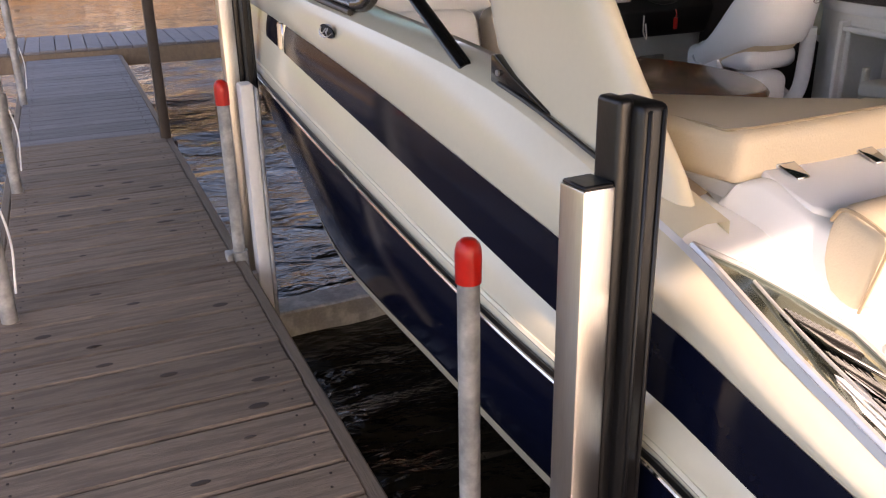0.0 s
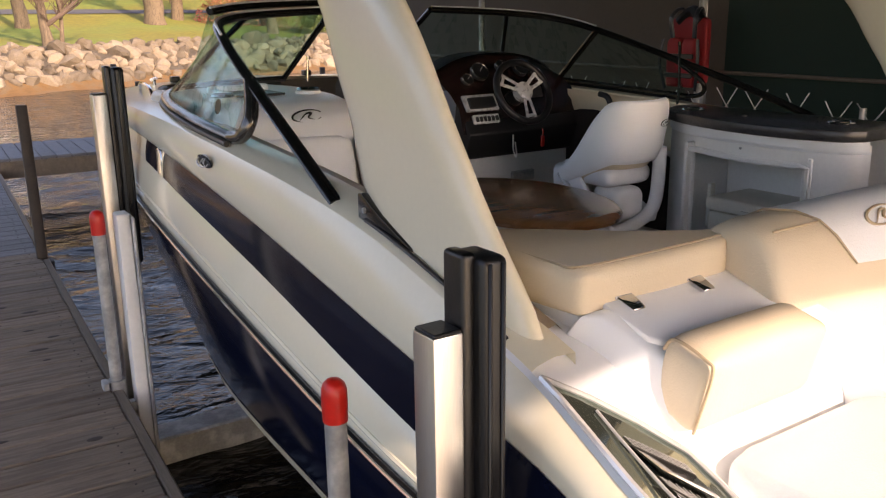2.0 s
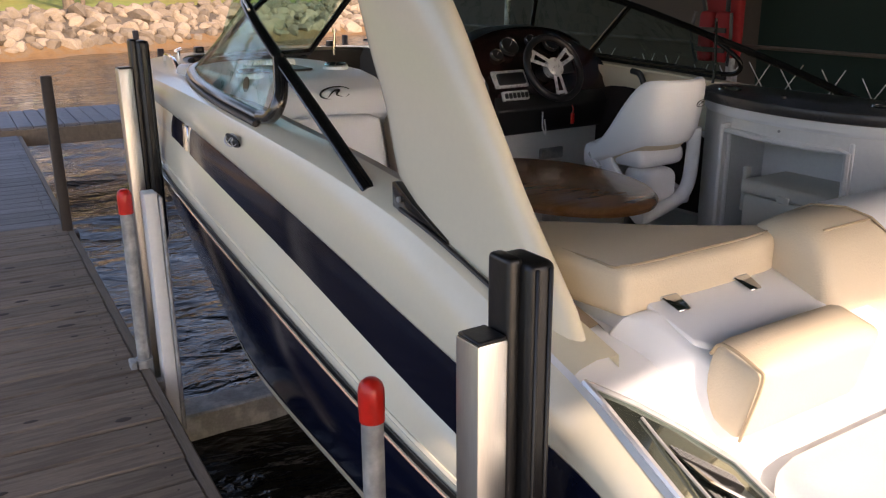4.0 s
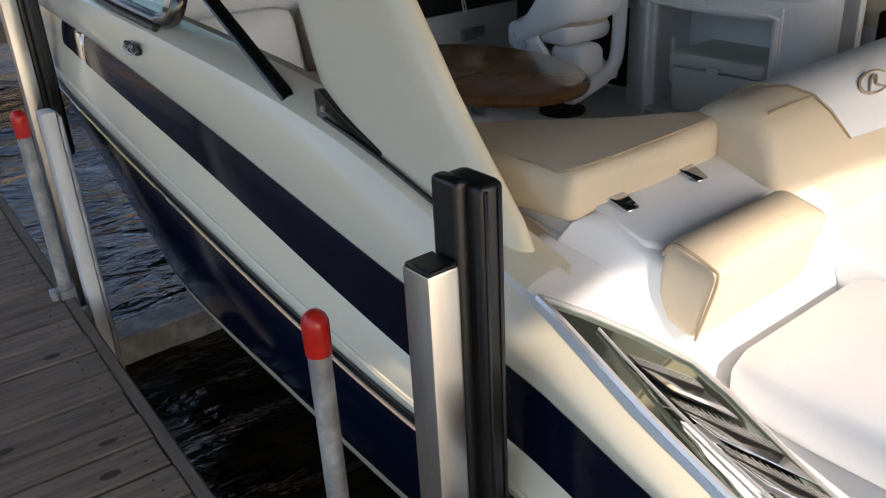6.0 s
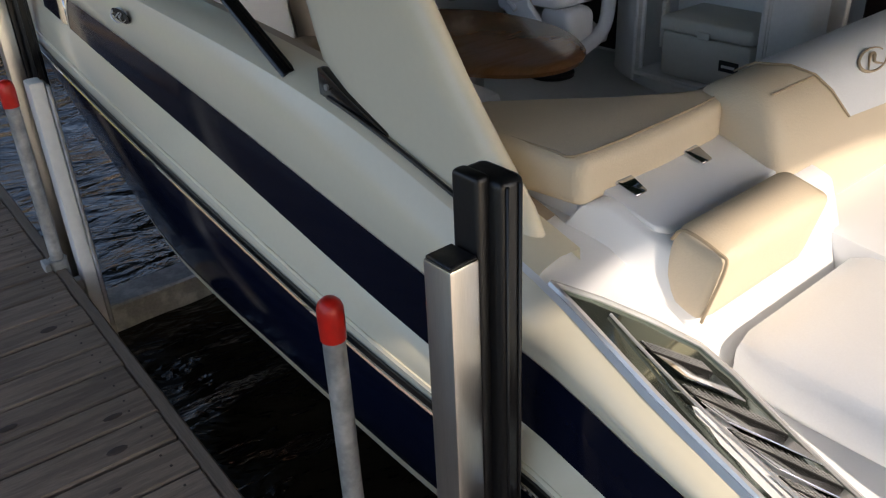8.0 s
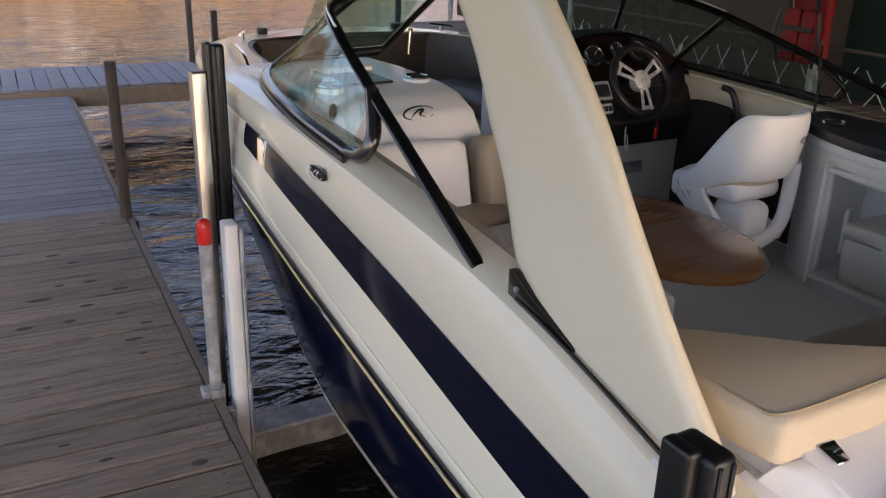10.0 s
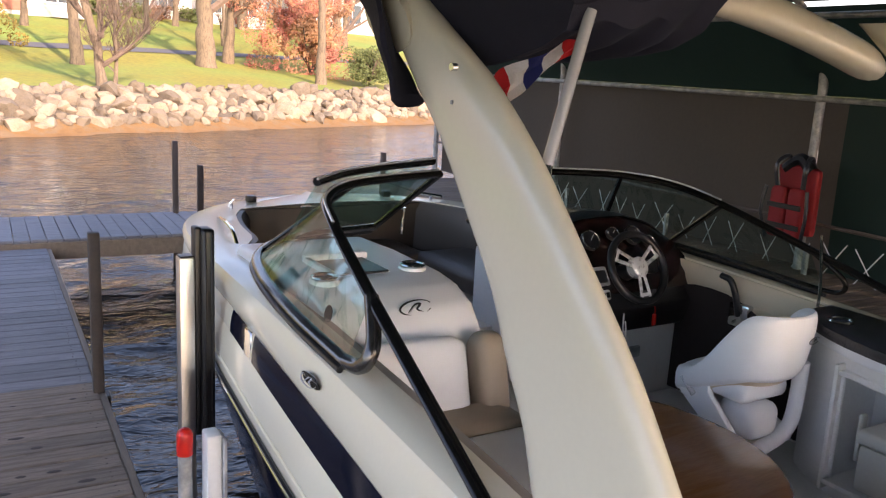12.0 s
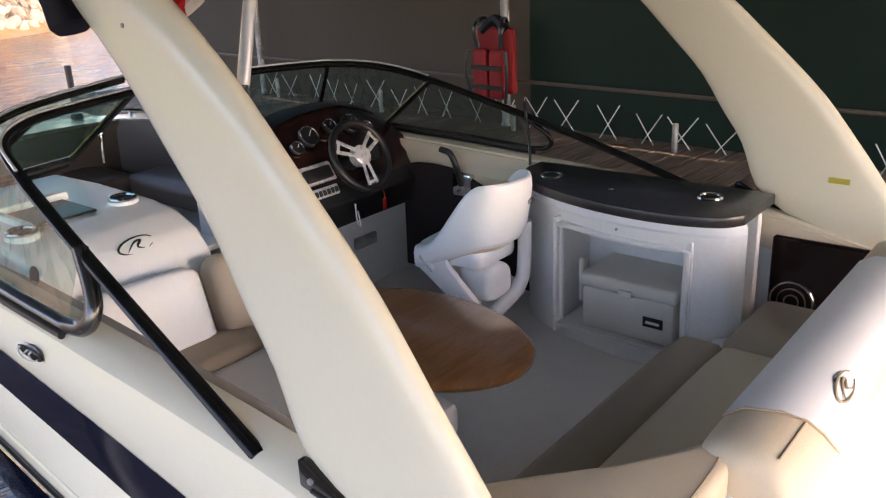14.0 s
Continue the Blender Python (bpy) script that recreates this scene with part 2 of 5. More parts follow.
def join(*bms):
    out = bms[0]
    for b in bms[1:]:
        me = bpy.data.meshes.new("tmp")
        b.to_mesh(me)
        b.free()
        out.from_mesh(me)
        bpy.data.meshes.remove(me)
    return out


def moved(bm, m):
    bmesh.ops.transform(bm, matrix=m, verts=bm.verts[:])
    return bm


def curve(keys, n=12):
    """A smooth curve of points through the keys (Catmull-Rom)."""
    k = [Vector(p) for p in keys]
    k = [2 * k[0] - k[1]] + k + [2 * k[-1] - k[-2]]
    out = []
    for i in range(1, len(k) - 2):
        for j in range(n):
            t = j / n
            a, b, c, d = k[i - 1], k[i], k[i + 1], k[i + 2]
            out.append(0.5 * (2 * b + (c - a) * t + (2 * a - 5 * b + 4 * c - d) * t * t + (3 * b - a - 3 * c + d) * t ** 3))
    out.append(k[-2])
    return out


def loft(rows, closed=False, caps=False):
    bm = bmesh.new()
    vs = [[bm.verts.new(p) for p in r] for r in rows]
    m = len(vs[0])
    for a, b in zip(vs, vs[1:]):
        for j in range(m if closed else m - 1):
            bm.faces.new((a[j], a[(j + 1) % m], b[(j + 1) % m], b[j]))
    if caps:
        bm.faces.new(vs[0][::-1])
        bm.faces.new(vs[-1])
    return bm


def tube(pts, r, seg=8, flat=1.0, caps=True):
    """A round bar along pts; r may be a list."""
    pts = [Vector(p) for p in pts]
    rs = r if isinstance(r, (list, tuple)) else [r] * len(pts)
    rows, side = [], None
    for i, p in enumerate(pts):
        d = (pts[min(i + 1, len(pts) - 1)] - pts[max(i - 1, 0)]).normalized()
        ref = Vector((0, 0, 1)) if abs(d.z) < 0.95 else Vector((1, 0, 0))
        side = (d.cross(ref).normalized() if side is None else (side - d * side.dot(d)).normalized())
        up = side.cross(d)
        rows.append([p + (side * math.cos(a) + up * flat * math.sin(a)) * rs[i] for a in [2 * math.pi * j / seg for j in range(seg)]])
    return loft(rows, True, caps)


def cyl(x, y, z0, z1, r, seg=16, r2=None):
    return tube([(x, y, z0), (x, y, z1)], [r, r if r2 is None else r2], seg)


def slab(outline, vec, bevel=0.0, seg=2):
    """A prism over a closed outline of points."""
    bm = bmesh.new()
    f = bm.faces.new([bm.verts.new(p) for p in outline])
    r = bmesh.ops.extrude_face_region(bm, geom=[f])
    bmesh.ops.translate(bm, vec=vec, verts=[v for v in r["geom"] if isinstance(v, bmesh.types.BMVert)])
    if bevel:
        bmesh.ops.recalc_face_normals(bm, faces=bm.faces[:])
        bmesh.ops.bevel(bm, geom=bm.edges[:], offset=bevel, segments=seg, profile=0.5, affect='EDGES')
    return bm


def cushion(x0, x1, y0, y1, z0, z1, r=0.045, puff=0.012):
    """A padded block with soft edges and a slight crown."""
    bm = bmesh.new()
    bmesh.ops.create_cube(bm, size=2)
    bmesh.ops.subdivide_edges(bm, edges=bm.edges[:], cuts=9, use_grid_fill=True)
    c = Vector(((x0 + x1) / 2, (y0 + y1) / 2, (z0 + z1) / 2))
    h = Vector(((x1 - x0) / 2, (y1 - y0) / 2, (z1 - z0) / 2))
    r = min(r, h.x * 0.9, h.y * 0.9, h.z * 0.9)
    for v in bm.verts:
        p = Vector((v.co.x * h.x, v.co.y * h.y, v.co.z * h.z))
        q = Vector([max(-(h[i] - r), min(h[i] - r, p[i])) for i in range(3)])
        d = p - q
        if d.length > 1e-6:
            p = q + d.normalized() * r
        crown = (1 - v.co.x ** 2) * (1 - v.co.y ** 2) * (1 if v.co.z > 0.5 else 0)
        p.z += puff * crown
        v.co = c + p
    return bm


def oval_mark(c, ax, ay, w, h):
    """A plain oval ring with a slanting bar across it, as on the upholstery."""
    c, ax, ay = Vector(c), Vector(ax).normalized(), Vector(ay).normalized()
    nrm = ax.cross(ay)
    ring = [c + ax * w / 2 * math.cos(a) + ay * h / 2 * math.sin(a) + ax * h * 0.22 * math.sin(a) + nrm * 0.002 for a in [0.5 + 2 * math.pi * i / 30 for i in range(27)]]
    bm = tube(ring, [0.010 * w + 0.020 * w * math.sin(math.pi * i / 26) ** 2 + 0.0004 for i in range(27)], 5)
    bar = curve([c - ax * w * 0.30 - ay * h * 0.34 + nrm * .002, c - ax * w * 0.02 + ay * h * 0.20 + nrm * .002, c + ax * w * 0.16 + ay * h * 0.22 + nrm * .002, c + ax * w * 0.02 - ay * h * 0.12 + nrm * .002, c + ax * w * 0.22 - ay * h * 0.36 + nrm * .002], 4)
    return join(bm, tube(bar, [0.012 * w + 0.022 * w * math.sin(math.pi * i / (len(bar) - 1)) for i in range(len(bar))], 5))


# ---- water and far shore ----
def spread(lo, hi, near0, near1, fine, grow=1.25):
    """Grid lines, fine between near0 and near1, wider further off."""
    out = list(np.arange(near0, near1 + 1e-6, fine))
    s, x = fine, near1
    while x < hi:
        s *= grow
        x = min(hi, x + s)
        out.append(x)
    s, x = fine, near0
    while x > lo:
        s *= grow
        x = max(lo, x - s)
        out.insert(0, x)
    return out


def grid_mesh(name, xs, ys, height):
    verts = [(x, y, height(x, y)) for y in ys for x in xs]
    w = len(xs)
    faces = [(j * w + i, j * w + i + 1, (j + 1) * w + i + 1, (j + 1) * w + i) for j in range(len(ys) - 1) for i in range(w - 1)]
    me = bpy.data.meshes.new(name)
    me.from_pydata(verts, [], faces)
    me.polygons.foreach_set("use_smooth", [True] * len(me.polygons))
    return me


def shore_s(x, y):
    return (y - 26.8 - 0.50 * x) / 1.118


def wave(x, y):
    a = noise.noise(Vector((x * 1.1, y * 2.0, 0.3))) * 0.042 + noise.noise(Vector((x * 2.6 + y, y * 4.2, 5.1))) * 0.024
    return WATER_Z + a + noise.noise(Vector((x * 6, y * 9, 9.1))) * 0.006


water = new("water", grid_mesh("water", spread(-900, 900, -1.5, 4.5, 0.09), spread(-300, 900, 0.5, 14, 0.09, 1.12), wave))
water.data.materials.append(M_WATER)
tagged(water, "dark rippled lake water reflecting sky and shore", "water", kind="structure")


def ground_z(x, y):
    s = shore_s(x, y)
    if s < 0:
        z = WATER_Z + 0.25 * s
    elif s < 2.4:
        z = WATER_Z + s * 0.50
    elif s < 10:
        z = WATER_Z + 1.2 + (s - 2.4) * 0.085
    elif s < 34:
        z = WATER_Z + 1.846 + (s - 10) * 0.165
    else:
        z = WATER_Z + 5.806 + (s - 34) * 0.02
    return max(z, -3.0) + 0.05 * noise.noise(Vector((x * 0.4, y * 0.4, 2.0)))


def ground_at(x, s):
    y = 26.8 + 0.50 * x + 1.118 * s
    return Vector((x, y, ground_z(x, y)))


ground = new("ground", grid_mesh("ground", spread(-900, 900, -16, 34, 0.8), spread(-300, 900, 16, 70, 0.8), lambda x, y: ground_z(x, y) if y > 10 else -3.0))
ground.data.materials.append(M_GRASS)
tagged(ground, "yellow-green autumn lawn sloping up from the shore", "ground", kind="structure")

rng = random.Random(4)


def strip(s0, s1, x0, x1, lift, step=0.8, wob=0.25):
    rows = []
    x = x0
    while x <= x1:
        a = noise.noise(Vector((x * 0.3, 7, 0))) * wob
        rows.append([ground_at(x, s0 + a + (s1 - s0) * k / 4) + Vector((0, 0, lift)) for k in range(5)])
        x += step
    return loft(rows)


# rock_bank: dark earth sheet, its colour carries the shade in the rock gaps
solid("rock_bank", strip(0.5, 2.5, -22, 40, 0.05, 0.5), M_BANK, "earth strip coloured dark for the shade between the boulders", kind="structure")
solid("waterline", strip(-0.5, 0.62, -22, 40, 0.06, 0.5), M_MUD, "leaf-littered orange-brown strip along the waterline", kind="structure")
solid("garden_path", strip(13.0, 14.2, -30, 45, 0.03, 1.0, 0.8), M_PATH, "dark asphalt path across the lawn", kind="structure")

# riprap: single stones along the stretch that shows, the rest joined
rock_meshes = []
for k in range(7):
    bm = bmesh.new()
    bmesh.ops.create_icosphere(bm, subdivisions=2, radius=1)
    for v in bm.verts:
        d = noise.noise(v.co * 1.1 + Vector((k * 9.1, 0, 0)))
        v.co *= 1 + 0.42 * d
        v.co.z *= 0.72
    for i in range(9):
        nv = Vector((rng.uniform(-1, 1), rng.uniform(-1, 1), rng.uniform(-0.4, 1))).normalized()
        for v in bm.verts:
            e = v.co.dot(nv) - 0.60
            if e > 0:
                v.co -= nv * e
    rock_meshes.append(finish(bm, "stone", M_ROCK, False))
riprap = thing("riprap_wall", "wall of pale sunlit boulders along the shore", "rock wall", tuple(ground_at(5, 1.2)), kind="structure")
o = ORIG[riprap.name]
far_rocks = bmesh.new()
count = 0
x = -20.0
while x < 36:
    for row in range(5):
        s = 0.50 + row * 0.42 + rng.uniform(-0.18, 0.18)
        r = rng.uniform(0.17, 0.34) * (1.4 if rng.random() < 0.14 else 1)
        p = ground_at(x + rng.uniform(-0.2, 0.2), s) + Vector((0, 0, r * 0.28))
        m = Matrix.Translation(p - o) @ Euler((rng.uniform(-.4, .4), rng.uniform(-.4, .4), rng.uniform(0, 6.3))).to_matrix().to_4x4() @ Matrix.Diagonal((r * rng.uniform(0.9, 1.5), r * rng.uniform(0.8, 1.2), r * rng.uniform(0.8, 1.15), 1))
        if -1 < x < 17 and count < 298 and (row < 4 or x < 5):
            ob = new("stone", rng.choice(rock_meshes))
            ob.parent = riprap
            ob.matrix_local = m
            count += 1
        else:
            before = len(far_rocks.verts)
            far_rocks.from_mesh(rock_meshes[(count + row) % 7])
            far_rocks.verts.ensure_lookup_table()
            bmesh.ops.transform(far_rocks, matrix=m, verts=far_rocks.verts[before:])
    x += 0.27
bmesh.ops.translate(far_rocks, vec=o, verts=far_rocks.verts[:])
tagged(part("loose_stones", far_rocks, M_ROCK, riprap, smooth=False), kind="stuff")


# ---- trees, bushes, houses across the water ----
def limb(bm_list, p, d, length, r, depth, rg):
    n = 5
    pts, rs = [p.copy()], [r]
    q, e = p.copy(), d.normalized()
    for i in range(n):
        e = (e + Vector((rg.uniform(-.16, .16), rg.uniform(-.16, .16), rg.uniform(-.04, .14)))).normalized()
        q = q + e * length / n
        pts.append(q.copy())
        rs.append(r * (1 - 0.7 * (i + 1) / n))
    bm_list.append(tube(pts, rs, 6 if r > 0.05 else 3))
    if depth:
        for i in range(rg.randint(4, 7)):
            k = rg.randint(1, n)
            a = rg.uniform(0, 6.28)
            side = Vector((math.cos(a), math.sin(a), rg.uniform(0.25, 1.0)))
            limb(bm_list, pts[k], (e * 0.7 + side).normalized(), length * rg.uniform(0.42, 0.65), max(rs[k] * 0.6, 0.008), depth - 1, rg)
    return pts


def leaf_cloud(c, rx, ry, rz, n, size, rg, lobes=9):
    """Small tilted leaf quads gathered in uneven clumps with gaps."""
    cl = [(Vector((rg.gauss(0, 0.45) * rx, rg.gauss(0, 0.45) * ry, rg.uniform(-0.8, 0.9) * rz)), rg.uniform(0.28, 0.5)) for _ in range(lobes)]
    vs, fs = [], []
    for _ in range(n):
        b, k = rg.choice(cl)
        v = Vector((rg.gauss(0, 1), rg.gauss(0, 1), rg.gauss(0, 1))).normalized() * rg.uniform(0.5, 1) ** 0.5 * k
        p = Vector(c) + b + Vector((v.x * rx, v.y * ry, v.z * rz))
        u = Vector((rg.gauss(0, 1), rg.gauss(0, 1), rg.gauss(0, 1))).normalized() * size * rg.uniform(0.6, 1.3)
        w = u.orthogonal().normalized() * u.length * 0.6
        i = len(vs)
        vs += [p - u, p + w, p + u, p - w]
        fs.append((i, i + 1, i + 2, i + 3))
    bm = bmesh.new()
    me = bpy.data.meshes.new("tmp")
    me.from_pydata([tuple(v) for v in vs], [], fs)
    bm.from_mesh(me)
    bpy.data.meshes.remove(me)
    return bm


def tree(x, s, height, r, label, seed, lean=(0, 0), limbs=5, depth=2, first=0.35, leaves=None, group=""):
    rg = random.Random(seed)
    p = ground_at(x, s) - Vector((0, 0, 0.1))
    t = thing("tree", label, "tree", tuple(p), group=group)
    n = 9
    pts = [p + Vector((lean[0] * (i / n) ** 1.3 + rg.uniform(-.06, .06) * (i > 0), lean[1] * i / n, height * i / n)) for i in range(n + 1)]
    rs = [r * (1.35 if i == 0 else 1) * (1 - 0.75 * i / n) for i in range(n + 1)]
    bm = tube([q for i in range(n) for q in (pts[i], pts[i].lerp(pts[i + 1], 0.34), pts[i].lerp(pts[i + 1], 0.67))] + [pts[-1]],
              [w for i in range(n) for w in (rs[i], rs[i] * 0.66 + rs[i + 1] * 0.34, rs[i] * 0.33 + rs[i + 1] * 0.67)] + [rs[-1]], 14)
    for v in bm.verts:
        v.co.x += r * 0.35 * noise.noise(v.co * 1.6)
        v.co.y += r * 0.35 * noise.noise(v.co * 1.6 + Vector((9, 0, 0)))
    part("trunk", bm, M_BARK, t)
    bl = []
    for i in range(limbs):
        k = min(n - 1, int(n * (first + (1 - first) * i / limbs)))
        a = rg.uniform(0, 6.28)
        limb(bl, pts[k], Vector((math.cos(a), math.sin(a), rg.uniform(0.5, 1.1))), height * rg.uniform(0.22, 0.38), rs[k] * 0.6, depth, rg)
    part("bare_crown", join(*bl), M_TWIG, t)
    if leaves:
        m, cnt = leaves
        part("crown", leaf_cloud(pts[6], 1.6, 1.6, height * 0.28, cnt, 0.09, rg, 12), m, t)
    return t


def bush(x, s, rx, rz, m, label, seed, n, size, name="shrub"):
    rg = random.Random(seed)
    p = ground_at(x, s)
    t = thing(name, label, "shrub", tuple(p))
    bl = []
    for i in range(7):
        a = rg.uniform(0, 6.28)
        limb(bl, p, Vector((math.cos(a) * .6, math.sin(a) * .6, 1)), rz * 1.5, 0.05, 1, rg)
    part("stem_clump", join(*bl), M_TWIG, t)
    part("foliage", leaf_cloud(p + Vector((0, 0, rz * 1.02)), rx, rx * 0.8, rz, n, size, rg, 26), m, t)
    return t


tree(7.7, 10.2, 11, 0.42, "tall bare tree with a thick sunlit trunk and russet leaves", 3, limbs=6, first=0.3, leaves=(M_LEAF_B, 1500))
tree(9.1, 11.2, 10, 0.24, "bare tree with a slender forked trunk", 5, lean=(0.8, 0.2), limbs=6, first=0.25)
tree(12.0, 4.7, 11, 0.21, "straight bare tree with a pale slender trunk", 7, limbs=4, first=0.5)
tree(2.0, 9.3, 10, 0.25, "straight bare tree with a yellowish trunk", 9, lean=(-0.4, 0), limbs=4, first=0.45)
tree(2.35, 2.6, 6.5, 0.17, "bare leaning tree growing at the top of the rocks", 11, lean=(-1.3, 0.4), limbs=12, depth=3, first=0.12)
tree(2.75, 2.5, 5.0, 0.07, "thin bare sapling beside the rocks", 12, lean=(0.3, 0), limbs=11, depth=3, first=0.15)
tree(-0.9, 12.5, 4.5, 0.06, "young sapling with sparse russet leaves", 13, limbs=5, depth=1, first=0.4, leaves=(M_LEAF_B, 260))
tree(10.2, 16.5, 7, 0.10, "thin bare tree near the house", 15, limbs=6, depth=2, first=0.2)
tree(5.0, 24, 12, 0.3, "bare tree beside the house", 17, limbs=8, depth=2, first=0.2)
tree(13.5, 24, 12, 0.3, "bare tree beside the house", 19, limbs=8, depth=2, first=0.2)
tree(17.0, 14, 11, 0.28, "bare tree behind the red shrub", 21, limbs=7, depth=2, first=0.2)
for i_, (tx, ts) in enumerate(((3.6, 17), (6.2, 19), (11.4, 20), (14.8, 19), (0.2, 19), (-3.4, 18), (15.8, 23), (8.6, 23), (19.5, 18))):
    tree(tx, ts, 9 + i_ % 3, 0.13 + 0.03 * (i_ % 3), "bare autumn tree on the upper lawn", 60 + i_, limbs=8, depth=2, first=0.12, group="upper lawn trees")
tree(-6, 14, 11, 0.3, "bare tree on the lawn", 23, limbs=7, depth=2, first=0.2)
bush(12.9, 8.3, 2.2, 1.85, M_LEAF_O, "large orange and red autumn shrub", 31, 21000, 0.065)
bush(14.3, 3.9, 1.15, 0.85, M_LEAF_G, "rounded green shrub on the lawn", 33, 5200, 0.06)
bush(-1.6, 11.6, 1.5, 1.0, M_LEAF_Y, "yellow-green shrub on the lawn", 35, 4200, 0.07)
for i, (bx, bs) in enumerate(((6.6, 25.4), (8.0, 25.2), (10.2, 25.4), (12.4, 25.6), (3.5, 25.4))):
    bush(bx, bs, 0.9, 0.42, M_LEAF_B if i % 2 else M_LEAF_G, "low brown hedge shrub before the house", 40 + i, 900, 0.08)


def house(x, s, w, d, h, label, seed, doors=()):
    p = ground_at(x, s)
    yaw = math.degrees(math.atan(0.50))
    m = pose(p.x, p.y, p.z - 0.3, 0, 0, yaw * 0.5)
    e = thing("house", label, "house", (0, 0, 0), m)
    part("wall", rbox(0, w, 0, d, 0, h, 0.02, 1), M_HOUSE, e)
    part("roof", slab([(-0.5, -0.6, h), (-0.5, d + 0.6, h), (-0.5, d / 2, h + 2.4)], (w + 1, 0, 0)), M_ROOF, e)
    n = max(2, int(w / 2.6))
    for st in range(int(h // 2.8)):
        for i in range(n):
            cx = (i + 0.5) * w / n
            ww, z0 = (1.7, 0.9 + 2.8 * st) if (i + seed) % 2 else (1.2, 0.8 + 2.8 * st)
            win = part("window", rbox(cx - ww / 2, cx + ww / 2, -0.03, 0.06, z0, z0 + 1.45, 0.01, 1), M_WINDOW, e)
            fr = join(*[rbox(cx + a, cx + b, -0.07, 0.0, c, f, 0.005, 1) for a, b, c, f in ((-ww / 2 - .1, -ww / 2, z0 - .1, z0 + 1.55), (ww / 2, ww / 2 + .1, z0 - .1, z0 + 1.55), (-ww / 2, ww / 2, z0 + 1.45, z0 + 1.55), (-ww / 2, ww / 2, z0 - .1, z0), (-.03, .03, z0, z0 + 1.45))])
            part("window_frame", fr, M_PVC, win)
    for cx in doors:
        part("door", rbox(cx - 0.5, cx + 0.5, -0.05, 0.05, 0.25, 2.4, 0.01, 1), M_BRICKH, e)
    return e


house(7.3, 26.5, 8.5, 7, 5.8, "white two-storey house among bare trees", 0, (6.6,))
house(-7.5, 24.5, 11.0, 7, 5.8, "white house with a reddish door behind the lawn", 1, (3.2, 7.4))
house(19.5, 28, 10, 7, 5.8, "white house among bare trees up the slope", 0)
rg = random.Random(77)
bl = []
for i in range(60):
    bx = rg.uniform(-40, 70)
    p = ground_at(bx, rg.uniform(38, 52))
    bl.append(tube([p, p + Vector((rg.uniform(-.5, .5), 0, 7)), p + Vector((rg.uniform(-1, 1), 0, 14))], [0.35, 0.25, 0.08], 5))
    for k in range(7):
        q = p + Vector((0, 0, rg.uniform(4, 12)))
        bl.append(tube([q, q + Vector((rg.uniform(-3, 3), rg.uniform(-2, 2), rg.uniform(1, 4)))], [0.10, 0.02], 3))
woods = join(*bl)
tagged(solid("far_woods", woods, M_WOODS, "bare autumn woods behind the houses", "woods", "stuff"), kind="stuff")
solid("backdrop", strip(54, 56, -120, 160, 0, 4.0), M_WOODS, "hazy brown wooded ridge in the distance", kind="structure")
ridge = bpy.data.objects["backdrop"]
for v in ridge.data.vertices:
    if shore_s(v.co.x, v.co.y) > 55:
        v.co.z += 9 + 2.5 * noise.noise(Vector((v.co.x * 0.15, 3, 0))) + noise.noise(Vector((v.co.x * 0.7, 4, 0)))


# ---- the docks ----
def plank_mesh(name, w, l, t, material, r=0.006):
    return finish(rbox(0, w, 0, l, -t, 0, r, 1), name, material, False)


dock = thing("dock", "weathered brown plank dock beside the boat lift", "dock", (-0.45, 2.0, 0), DOCK, kind="structure")
do = ORIG[dock.name]
DW = 0.86
part("side_board", rbox(-0.005, 0.035, -3.2, 3.70, -0.16, -0.004, 0.006, 1), M_FASCIA, dock)
part("side_board", rbox(-0.005, 0.035, 3.72, 7.55, -0.16, -0.004, 0.006, 1), M_FASCIA, dock)
part("side_board", rbox(-DW - 0.04, -DW, -3.2, 7.55, -0.16, -0.004, 0.006, 1), M_FASCIA, dock)
part("stringer", rbox(-0.50, -0.45, -3.2, 7.55, -0.15, -0.032, 0.004, 1), M_FASCIA, dock)
pm = [plank_mesh("plank", DW - 0.008, 0.137, 0.028, M_PLANK) for _ in range(1)]
pg = [plank_mesh("plank", DW - 0.008, 0.134, 0.028, M_PLANK_G) for _ in range(1)]
rg = random.Random(8)
y = -3.2
while y < 7.5:
    ob = new("plank", (pm if y < 3.68 else pg)[0])
    ob.parent = dock
    ob.location = (-DW - do.x + 0.002 + rg.uniform(-0.003, 0.003), y - do.y, rg.uniform(-0.0015, 0.0015) - do.z)
    ob.rotation_euler = (rg.uniform(-.004, .004), 0, rg.uniform(-.003, .003))
    y += 0.1455
rg = random.Random(18)
kb = []
for i in range(46):
    kx, ky = -rg.uniform(0.05, 0.80), rg.uniform(-1.5, 3.6)
    ky = math.floor(ky / 0.1455) * 0.1455 + 0.05
    w = rg.uniform(0.008, 0.022)
    kb.append(moved(tube([(0, 0, 0), (0, 0, 0.0012)], [w, w * 0.8], 9), Matrix.Translation((kx, ky, 0.0015)) @ Matrix.Diagonal((rg.uniform(1.2, 2.2), 0.8, 1, 1))))
tagged(part("plank_knots", join(*kb), M_KNOT, dock), kind="stuff")
sb = []
for i in range(72):
    for sx in (-0.79, -0.07):
        sb.append(cyl(sx + rg.uniform(-.01, .01), -3.2 + 0.1455 * i + 0.045, 0.0, 0.002, 0.004, 6))
        sb.append(cyl(sx + rg.uniform(-.01, .01), -3.2 + 0.1455 * i + 0.10, 0.0, 0.002, 0.004, 6))
tagged(part("screw_heads", join(*sb), M_KNOT, dock), kind="stuff")

